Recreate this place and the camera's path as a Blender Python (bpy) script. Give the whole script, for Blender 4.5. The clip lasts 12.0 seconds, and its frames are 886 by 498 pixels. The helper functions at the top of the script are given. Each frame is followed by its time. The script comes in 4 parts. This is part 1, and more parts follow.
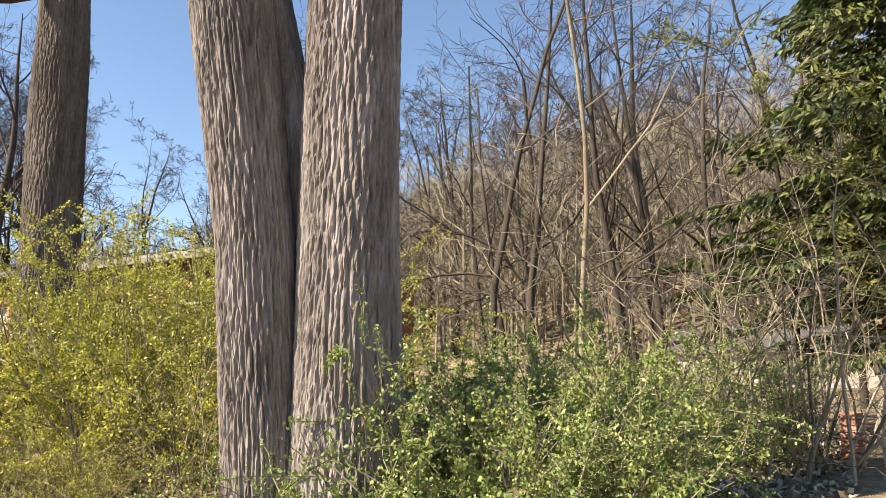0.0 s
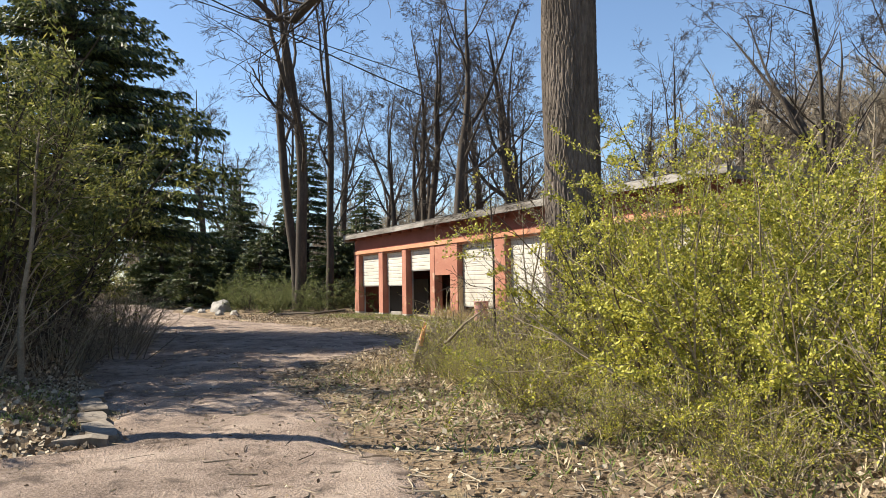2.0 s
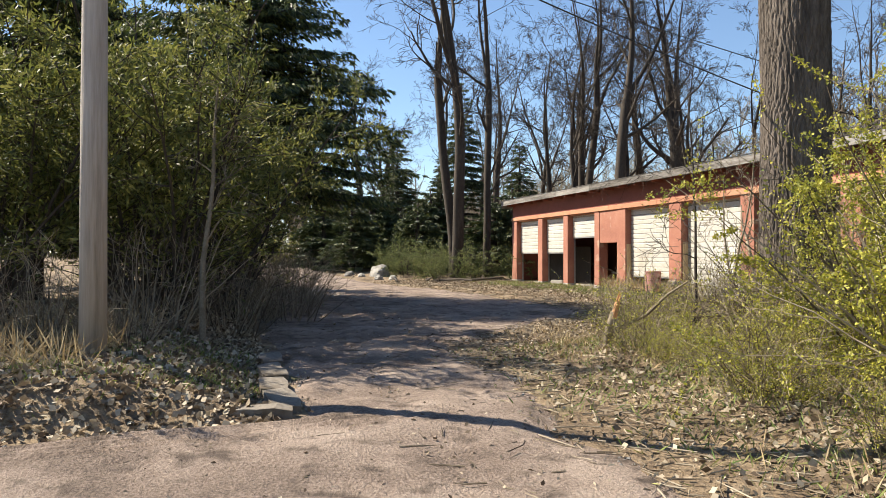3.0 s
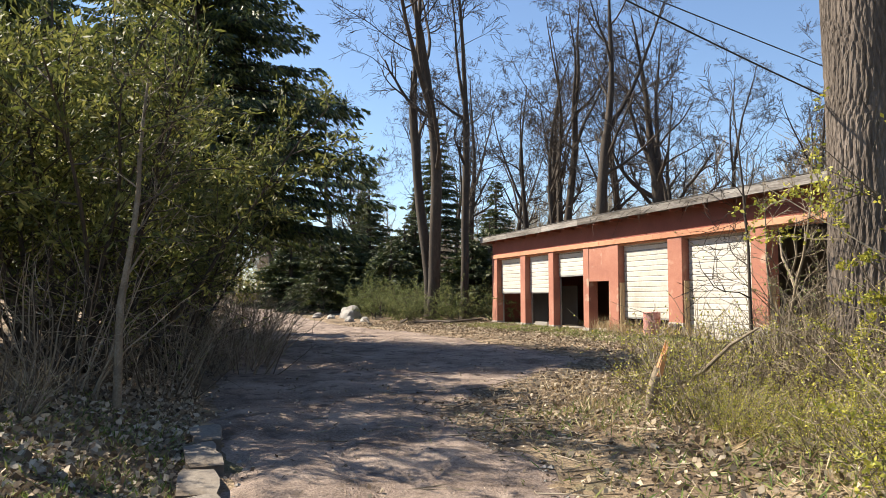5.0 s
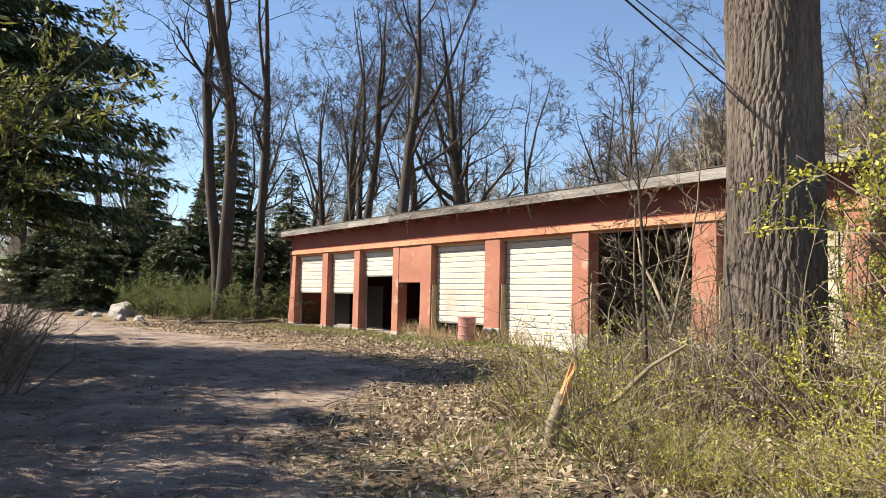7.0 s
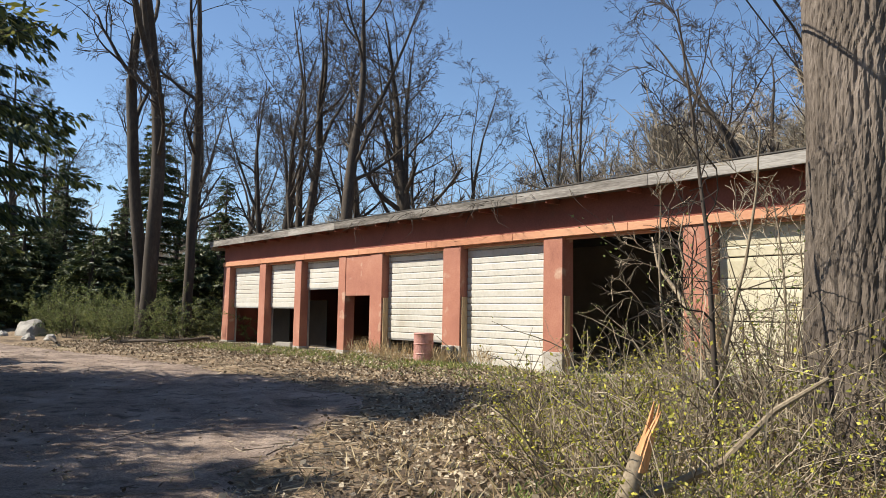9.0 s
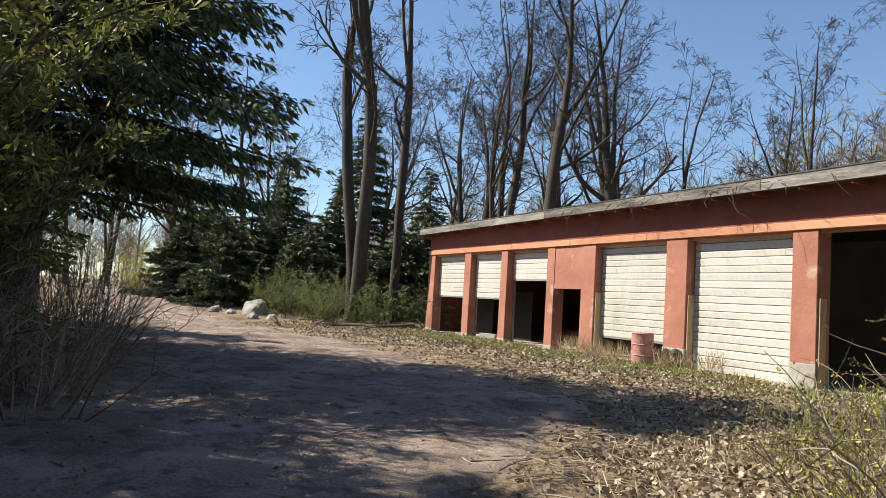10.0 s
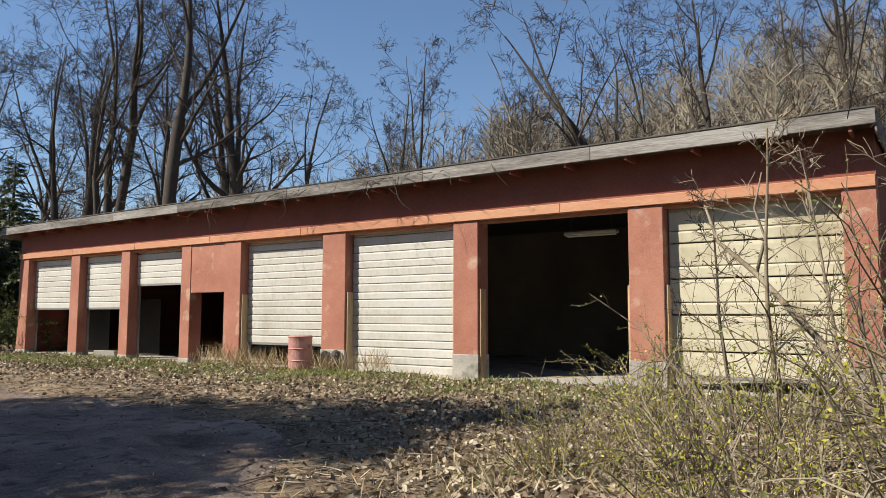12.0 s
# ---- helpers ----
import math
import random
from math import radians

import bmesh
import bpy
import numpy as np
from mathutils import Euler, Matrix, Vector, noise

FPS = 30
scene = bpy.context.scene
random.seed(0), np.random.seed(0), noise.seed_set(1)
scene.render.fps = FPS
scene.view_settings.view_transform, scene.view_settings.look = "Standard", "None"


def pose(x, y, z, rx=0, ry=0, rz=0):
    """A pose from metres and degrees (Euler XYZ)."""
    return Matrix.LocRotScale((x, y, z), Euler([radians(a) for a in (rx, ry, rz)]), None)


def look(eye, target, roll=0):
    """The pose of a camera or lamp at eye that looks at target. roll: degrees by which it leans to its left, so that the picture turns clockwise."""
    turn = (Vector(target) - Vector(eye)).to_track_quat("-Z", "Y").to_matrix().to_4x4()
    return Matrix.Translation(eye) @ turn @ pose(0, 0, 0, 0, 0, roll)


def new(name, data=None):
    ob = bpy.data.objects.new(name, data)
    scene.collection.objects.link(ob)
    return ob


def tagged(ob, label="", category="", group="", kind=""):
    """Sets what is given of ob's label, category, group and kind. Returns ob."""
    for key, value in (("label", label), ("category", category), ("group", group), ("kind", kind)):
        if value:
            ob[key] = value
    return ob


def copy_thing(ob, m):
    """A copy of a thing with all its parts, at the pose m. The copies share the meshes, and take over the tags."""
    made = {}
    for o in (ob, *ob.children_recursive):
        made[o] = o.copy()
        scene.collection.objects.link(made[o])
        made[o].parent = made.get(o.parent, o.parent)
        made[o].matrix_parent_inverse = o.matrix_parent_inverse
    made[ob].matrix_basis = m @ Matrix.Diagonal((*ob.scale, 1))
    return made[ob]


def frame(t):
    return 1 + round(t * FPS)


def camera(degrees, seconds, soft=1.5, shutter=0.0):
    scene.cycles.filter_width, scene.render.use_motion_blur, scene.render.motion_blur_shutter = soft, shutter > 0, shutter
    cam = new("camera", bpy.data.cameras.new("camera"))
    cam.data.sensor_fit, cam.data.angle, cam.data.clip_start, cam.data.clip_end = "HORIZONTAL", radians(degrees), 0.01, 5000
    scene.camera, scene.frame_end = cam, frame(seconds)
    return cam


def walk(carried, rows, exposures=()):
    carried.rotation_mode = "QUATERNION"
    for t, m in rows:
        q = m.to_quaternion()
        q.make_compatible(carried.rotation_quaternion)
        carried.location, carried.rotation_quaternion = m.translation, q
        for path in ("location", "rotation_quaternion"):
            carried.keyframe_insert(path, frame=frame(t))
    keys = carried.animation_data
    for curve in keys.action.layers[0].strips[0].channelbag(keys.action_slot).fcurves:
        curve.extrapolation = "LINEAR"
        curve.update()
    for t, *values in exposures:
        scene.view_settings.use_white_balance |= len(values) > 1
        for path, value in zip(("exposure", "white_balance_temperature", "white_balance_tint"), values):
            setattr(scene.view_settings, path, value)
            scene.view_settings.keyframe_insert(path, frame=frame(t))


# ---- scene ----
cam = camera(61.9, 12.0, 0.85)
PATH = [
    (0.0, (1.288, 0.402, 1.347), (-0.712, 3.820, 1.910), -0.73),
    (0.5, (0.691, 0.328, 1.368), (-1.598, 3.569, 1.874), -0.45),
    (1.0, (0.115, 0.199, 1.474), (-2.592, 3.120, 1.853), -1.71),
    (1.5, (-0.648, 0.082, 1.466), (-3.844, 2.472, 1.735), -1.87),
    (2.0, (-1.333, -0.010, 1.476), (-4.852, 1.882, 1.679), -0.91),
    (2.5, (-2.035, -0.018, 1.429), (-5.755, 1.448, 1.551), -0.39),
    (3.0, (-2.705, -0.100, 1.416), (-6.533, 1.059, 1.454), 0.07),
    (5.0, (-5.270, 0.388, 1.402), (-9.042, 1.697, 1.658), -0.03),
    (5.5, (-5.770, 0.660, 1.424), (-9.197, 2.698, 1.736), 1.48),
    (6.0, (-6.368, 0.696, 1.419), (-9.654, 2.953, 1.745), 1.47),
    (6.5, (-7.019, 0.719, 1.411), (-10.237, 3.074, 1.731), 1.28),
    (7.0, (-7.743, 0.711, 1.417), (-10.987, 3.036, 1.686), 1.35),
    (9.0, (-9.984, 1.769, 1.386), (-13.019, 4.350, 1.743), 1.01),
    (9.5, (-10.666, 1.885, 1.418), (-14.047, 3.997, 1.742), 2.38),
    (10.0, (-11.325, 2.031, 1.394), (-14.930, 3.742, 1.670), 3.53),
    (10.5, (-11.935, 2.096, 1.407), (-15.478, 3.930, 1.698), 2.62),
    (11.0, (-12.506, 2.231, 1.380), (-15.793, 4.485, 1.719), 1.91),
    (11.5, (-13.044, 2.352, 1.352), (-15.872, 5.157, 1.718), 0.92),
    (12.0, (-13.608, 2.558, 1.326), (-15.889, 5.823, 1.691), 0.10),
]
walk(cam, [(t, look(eye, target, roll)) for t, eye, target, roll in PATH],
     [(0, 1.7, 7200, 12), (1.5, 1.4, 6850, 10), (3, 1.4, 6800, 10), (5.5, 1.5, 6850, 12), (7, 1.45, 6850, 12), (9, 1.15, 6550, 10), (9.5, 1.1, 6500, 10), (10.5, 1.27, 6650, 10), (11.3, 1.1, 6550, 10), (12, 0.9, 6500, 10)])

# ---- world, sun ----
SUN_EL, SUN_TO = 43.0, (0.63, 0.777)          # the way the shadows fall on the ground
world = bpy.data.worlds.new("world")
scene.world = world
world.use_nodes = True
wn = world.node_tree
sky = wn.nodes.new("ShaderNodeTexSky")
sky.sky_type, sky.sun_disc = "NISHITA", False
sky.sun_elevation = radians(SUN_EL)
sky.sun_rotation = math.atan2(-SUN_TO[0], -SUN_TO[1])
sky.air_density, sky.dust_density, sky.ozone_density = 1.0, 0.05, 4.0
wn.links.new(sky.outputs["Color"], wn.nodes["Background"].inputs["Color"])
wn.nodes["Background"].inputs["Strength"].default_value = 0.070
sun = new("sun", bpy.data.lights.new("sun", "SUN"))
sun.data.energy, sun.data.angle, sun.data.color = 4.3, radians(0.55), (1.0, 0.92, 0.78)
_k = math.tan(radians(SUN_EL))
sun.matrix_world = look((0, 0, 60), (SUN_TO[0] * 10, SUN_TO[1] * 10, 60 - 10 * _k))

# ---- materials ----


def material(name, stops, scale=4.0, rough=0.85, bump=0.3, stretch=(1, 1, 1), fine=40.0, island=0.0, piece=0.0, coords="Object",
             spots=None, bump_dist=0.02, leafy=0.0, metal=0.0):
    """Noise at two scales through a colour ramp; island and piece vary the tone leaf by leaf or piece by piece."""
    m = bpy.data.materials.new(name)
    m.use_nodes = True
    nt = m.node_tree
    n, l = nt.nodes, nt.links
    bsdf = n["Principled BSDF"]
    tc, mp = n.new("ShaderNodeTexCoord"), n.new("ShaderNodeMapping")
    mp.inputs["Scale"].default_value = stretch
    l.new(tc.outputs[coords], mp.inputs["Vector"])
    big, small = n.new("ShaderNodeTexNoise"), n.new("ShaderNodeTexNoise")
    for tex, s, d in ((big, scale, 4), (small, fine, 6)):
        tex.inputs["Scale"].default_value, tex.inputs["Detail"].default_value = s, d
        tex.inputs["Roughness"].default_value = 0.65
        l.new(mp.outputs[0], tex.inputs["Vector"])
    mix = n.new("ShaderNodeMath")
    mix.operation = "MULTIPLY_ADD"
    mix.inputs[1].default_value = 0.45
    half = n.new("ShaderNodeMath")
    half.operation = "MULTIPLY"
    half.inputs[1].default_value = 0.55
    l.new(big.outputs[0], half.inputs[0])
    l.new(small.outputs[0], mix.inputs[0])
    l.new(half.outputs[0], mix.inputs[2])
    fac = mix.outputs[0]
    for amount, node, out in ((island, "ShaderNodeNewGeometry", "Random Per Island"), (piece, "ShaderNodeObjectInfo", "Random")):
        if amount:
            src = n.new(node)
            sub = n.new("ShaderNodeMath")
            sub.operation = "MULTIPLY_ADD"
            sub.inputs[1].default_value, sub.inputs[2].default_value = amount, -amount / 2
            l.new(src.outputs[out], sub.inputs[0])
            add = n.new("ShaderNodeMath")
            add.operation = "ADD"
            l.new(fac, add.inputs[0])
            l.new(sub.outputs[0], add.inputs[1])
            fac = add.outputs[0]
    ramp = n.new("ShaderNodeValToRGB")
    els = ramp.color_ramp.elements
    while len(els) < len(stops):
        els.new(0.5)
    for e, (p, c) in zip(els, stops):
        e.position, e.color = p, (*c, 1)
    l.new(fac, ramp.inputs[0])
    colour = ramp.outputs[0]
    if spots:
        (low, high), c2, sc2 = spots
        t2, r2, mx = n.new("ShaderNodeTexNoise"), n.new("ShaderNodeMapRange"), n.new("ShaderNodeMix")
        t2.inputs["Scale"].default_value, t2.inputs["Detail"].default_value = sc2, 8
        l.new(mp.outputs[0], t2.inputs["Vector"])
        r2.inputs[1].default_value, r2.inputs[2].default_value = low, high
        l.new(t2.outputs[0], r2.inputs[0])
        mx.data_type = "RGBA"
        mx.inputs["B"].default_value = (*c2, 1)
        mx.inputs[7].default_value = (*c2, 1)
        l.new(r2.outputs[0], mx.inputs[0])
        l.new(colour, mx.inputs[6])
        colour = mx.outputs[2]
    l.new(colour, bsdf.inputs["Base Color"])
    bsdf.inputs["Roughness"].default_value, bsdf.inputs["Metallic"].default_value = rough, metal
    if bump:
        b = n.new("ShaderNodeBump")
        b.inputs["Strength"].default_value, b.inputs["Distance"].default_value = bump, bump_dist
        l.new(small.outputs[0], b.inputs["Height"])
        l.new(b.outputs[0], bsdf.inputs["Normal"])
    if leafy:
        tr, ms = n.new("ShaderNodeBsdfTranslucent"), n.new("ShaderNodeMixShader")
        ms.inputs[0].default_value = leafy
        l.new(colour, tr.inputs[0])
        l.new(bsdf.outputs[0], ms.inputs[1])
        l.new(tr.outputs[0], ms.inputs[2])
        l.new(ms.outputs[0], n["Material Output"].inputs[0])
    return m


DIRT = material("dirt road", [(0.36, (0.07, 0.05, 0.038)), (0.46, (0.21, 0.155, 0.122)), (0.56, (0.34, 0.265, 0.215)), (0.68, (0.46, 0.37, 0.305))], 0.7, 0.95, 1.0, fine=34,
                spots=((0.54, 0.70), (0.095, 0.068, 0.052), 3.4), bump_dist=0.05)
LITTER = material("leaf litter ground", [(0.36, (0.0555, 0.0381, 0.0238)), (0.48, (0.1972, 0.1368, 0.0833)), (0.64, (0.419, 0.3213, 0.2023))], 0.9, 0.95, 1.0, fine=16,
                  spots=((0.62, 0.72), (0.10, 0.12, 0.04), 0.5), bump_dist=0.08)
BARK = material("furrowed bark", [(0.34, (0.0662, 0.053, 0.0471)), (0.5, (0.2153, 0.1822, 0.1626)), (0.66, (0.3892, 0.3436, 0.3209))], 3, 0.95, 0.8, (1, 1, 0.22), 26,
                bump_dist=0.03)
BARK_BROWN = material("dark furrowed bark", [(0.34, (0.0351, 0.0272, 0.0218)), (0.5, (0.1092, 0.088, 0.0714)), (0.66, (0.2028, 0.168, 0.1428))], 3, 0.95, 0.8, (1, 1, 0.22), 26,
                      bump_dist=0.03)
BARK_FAR = material("grey brown bark", [(0.3, (0.0217, 0.0167, 0.0124)), (0.5, (0.0527, 0.0409, 0.031)), (0.7, (0.0992, 0.0794, 0.062))], 1.2, 0.95, 0.5, (1, 1, 0.3), 9)
TWIG = material("bare twigs", [(0.3, (0.0245, 0.0182, 0.014)), (0.7, (0.0665, 0.0504, 0.0385))], 2, 0.9, 0, island=0.3)
PALE_TWIG = material("pale dry stems", [(0.3, (0.0924, 0.0688, 0.0468)), (0.5, (0.1848, 0.1462, 0.099)), (0.7, (0.336, 0.2838, 0.207))], 3, 0.9, 0, island=0.5)
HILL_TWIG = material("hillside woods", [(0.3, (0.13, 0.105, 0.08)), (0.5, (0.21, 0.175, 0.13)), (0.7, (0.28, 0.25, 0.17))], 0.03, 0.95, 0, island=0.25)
LEAF_YELLOW = material("yellow green leaves", [(0.2, (0.1452, 0.1742, 0.0302)), (0.5, (0.3447, 0.3389, 0.0518)), (0.8, (0.5625, 0.5131, 0.0778))], 0.6, 0.6, 0, island=0.5, leafy=0.35)
LEAF_GREEN = material("fresh green leaves", [(0.2, (0.0778, 0.1256, 0.0289)), (0.5, (0.216, 0.2826, 0.0702)), (0.8, (0.3974, 0.4306, 0.1361))], 0.8, 0.55, 0, island=0.5, leafy=0.35)
NEEDLE = material("conifer needles", [(0.2, (0.0213, 0.0357, 0.0145)), (0.5, (0.051, 0.0723, 0.0238)), (0.8, (0.119, 0.1275, 0.0382))], 0.7, 0.6, 0, island=0.5, leafy=0.15)
NEEDLE_OLIVE = material("olive needles", [(0.2, (0.05, 0.07, 0.017)), (0.5, (0.15, 0.165, 0.04)), (0.8, (0.28, 0.265, 0.075))], 0.5, 0.6, 0, island=0.5, leafy=0.4)
NEEDLE_DEEP = material("deep green sprays", [(0.2, (0.022, 0.036, 0.012)), (0.5, (0.065, 0.09, 0.025)), (0.8, (0.17, 0.19, 0.05))], 0.5, 0.6, 0, island=0.7, leafy=0.25)
DEAD_LEAF = material("dead leaves", [(0.2, (0.10, 0.07, 0.045)), (0.5, (0.24, 0.185, 0.125)), (0.85, (0.50, 0.43, 0.32))], 0.5, 0.85, 0, island=0.8, leafy=0.1)
GRASS = material("thin grass", [(0.2, (0.07, 0.13, 0.025)), (0.5, (0.17, 0.22, 0.05)), (0.8, (0.38, 0.33, 0.14))], 0.8, 0.8, 0, island=0.6, leafy=0.25)
STRAW = material("dry straw", [(0.2, (0.25, 0.18, 0.09)), (0.5, (0.42, 0.32, 0.18)), (0.8, (0.55, 0.46, 0.30))], 1, 0.9, 0, island=0.6, leafy=0.2)
PAINT = material("weathered terracotta paint", [(0.3, (0.21, 0.0756, 0.0528)), (0.5, (0.336, 0.1386, 0.0924)), (0.7, (0.42, 0.21, 0.1452))], 0.8, 0.85, 0.35, fine=30,
                 spots=((0.60, 0.74), (0.47, 0.33, 0.24), 2.2), bump_dist=0.01)
WALL_RED = material("dark red wall board", [(0.3, (0.1296, 0.0396, 0.0263)), (0.5, (0.216, 0.0684, 0.045)), (0.7, (0.2736, 0.0936, 0.0638))], 0.5, 0.85, 0.3, fine=24,
                    spots=((0.58, 0.75), (0.16, 0.07, 0.05), 1.3), bump_dist=0.008)
TRIM = material("faded orange trim board", [(0.3, (0.3268, 0.1394, 0.0738)), (0.5, (0.4472, 0.205, 0.1148)), (0.7, (0.516, 0.2788, 0.164))], 0.9, 0.8, 0.3, (0.3, 1, 1), 20, piece=0.2)
DOOR_WHITE = material("dirty white door slats", [(0.25, (0.3709, 0.3478, 0.2937)), (0.5, (0.5255, 0.51, 0.4637)), (0.75, (0.6182, 0.6105, 0.5796))], 0.7, 0.55, 0.15, (1, 1, 0.6), 12, piece=0.12,
                      spots=((0.58, 0.78), (0.36, 0.32, 0.25), 0.9))
DOOR_CREAM = material("stained cream door slats", [(0.25, (0.357, 0.323, 0.2125)), (0.5, (0.51, 0.4675, 0.34)), (0.75, (0.612, 0.578, 0.442))], 0.7, 0.55, 0.15, (1, 1, 0.6), 12, piece=0.12,
                      spots=((0.58, 0.78), (0.30, 0.26, 0.16), 0.9))
FASCIA = material("peeling grey fascia board", [(0.34, (0.056, 0.048, 0.04)), (0.5, (0.176, 0.16, 0.144)), (0.68, (0.336, 0.32, 0.296))], 2.0, 0.85, 0.5, (0.25, 1, 3), 16, piece=0.2)
ROOFING = material("tar roofing", [(0.3, (0.04, 0.038, 0.036)), (0.7, (0.12, 0.11, 0.10))], 0.6, 0.95, 0.6)
CONCRETE = material("old concrete", [(0.3, (0.22, 0.20, 0.175)), (0.5, (0.36, 0.335, 0.30)), (0.7, (0.48, 0.455, 0.41))], 1.6, 0.92, 0.6, fine=30,
                    spots=((0.55, 0.7), (0.15, 0.14, 0.10), 2.5), bump_dist=0.015)
KERB = material("soil-stained concrete", [(0.3, (0.12, 0.1, 0.08)), (0.5, (0.216, 0.188, 0.156)), (0.7, (0.304, 0.272, 0.232))], 1.6, 0.95, 0.8, fine=24,
                spots=((0.5, 0.66), (0.11, 0.085, 0.06), 3.0), bump_dist=0.02)
INNER = material("grimy block wall", [(0.3, (0.10, 0.085, 0.07)), (0.7, (0.24, 0.21, 0.17))], 0.5, 0.95, 0.3)
RAW_WOOD = material("raw pale wood", [(0.3, (0.30, 0.20, 0.11)), (0.5, (0.48, 0.35, 0.20)), (0.7, (0.60, 0.47, 0.29))], 2, 0.8, 0.4, (1, 1, 0.15), 24)
SPLIT_WOOD = material("fresh orange split wood", [(0.3, (0.42, 0.19, 0.08)), (0.5, (0.60, 0.32, 0.15)), (0.7, (0.70, 0.46, 0.25))], 3, 0.8, 0.5, (1, 1, 0.1), 30)
POLE_WOOD = material("silvered pole wood", [(0.3, (0.22, 0.19, 0.16)), (0.5, (0.40, 0.36, 0.32)), (0.7, (0.54, 0.50, 0.45))], 2.5, 0.9, 0.6, (1, 1, 0.06), 30)
RUST = material("faded red drum", [(0.3, (0.24, 0.10, 0.085)), (0.5, (0.45, 0.23, 0.20)), (0.7, (0.55, 0.36, 0.32))], 1.5, 0.6, 0.2, fine=18,
                spots=((0.55, 0.7), (0.20, 0.09, 0.05), 4.0))
CABLE = material("black cable", [(0.3, (0.012, 0.012, 0.012)), (0.7, (0.03, 0.03, 0.03))], 4, 0.6, 0)
NEAR_BLACK = material("near-black board", [(0.3, (0.008, 0.007, 0.006)), (0.7, (0.028, 0.022, 0.017))], 1.5, 0.95, 0.2)
LEAF_DULL = material("dull green leaves", [(0.2, (0.05, 0.08, 0.02)), (0.5, (0.14, 0.17, 0.05)), (0.8, (0.27, 0.28, 0.09))], 0.8, 0.6, 0, island=0.6, leafy=0.3)
STONE = material("grey stone", [(0.3, (0.16, 0.15, 0.135)), (0.5, (0.29, 0.275, 0.25)), (0.7, (0.42, 0.40, 0.36))], 1.5, 0.95, 0.8, fine=14, piece=0.2)
DARK = material("dark junk", [(0.3, (0.02, 0.02, 0.02)), (0.7, (0.07, 0.06, 0.05))], 2, 0.7, 0.2)
METAL = material("dull steel", [(0.3, (0.25, 0.25, 0.25)), (0.7, (0.45, 0.44, 0.42))], 3, 0.45, 0.1, metal=0.7)
BRICK = material("orange brick", [(0.3, (0.30, 0.12, 0.07)), (0.7, (0.52, 0.26, 0.17))], 3, 0.9, 0.4, piece=0.4)
WHITE = material("chalky white paint", [(0.3, (0.55, 0.55, 0.53)), (0.7, (0.76, 0.76, 0.74))], 1, 0.7, 0.1)
GLASS = bpy.data.materials.new("dusty window glass")
GLASS.use_nodes = True
GLASS.node_tree.nodes["Principled BSDF"].inputs["Base Color"].default_value = (0.03, 0.035, 0.04, 1)
GLASS.node_tree.nodes["Principled BSDF"].inputs["Roughness"].default_value = 0.12


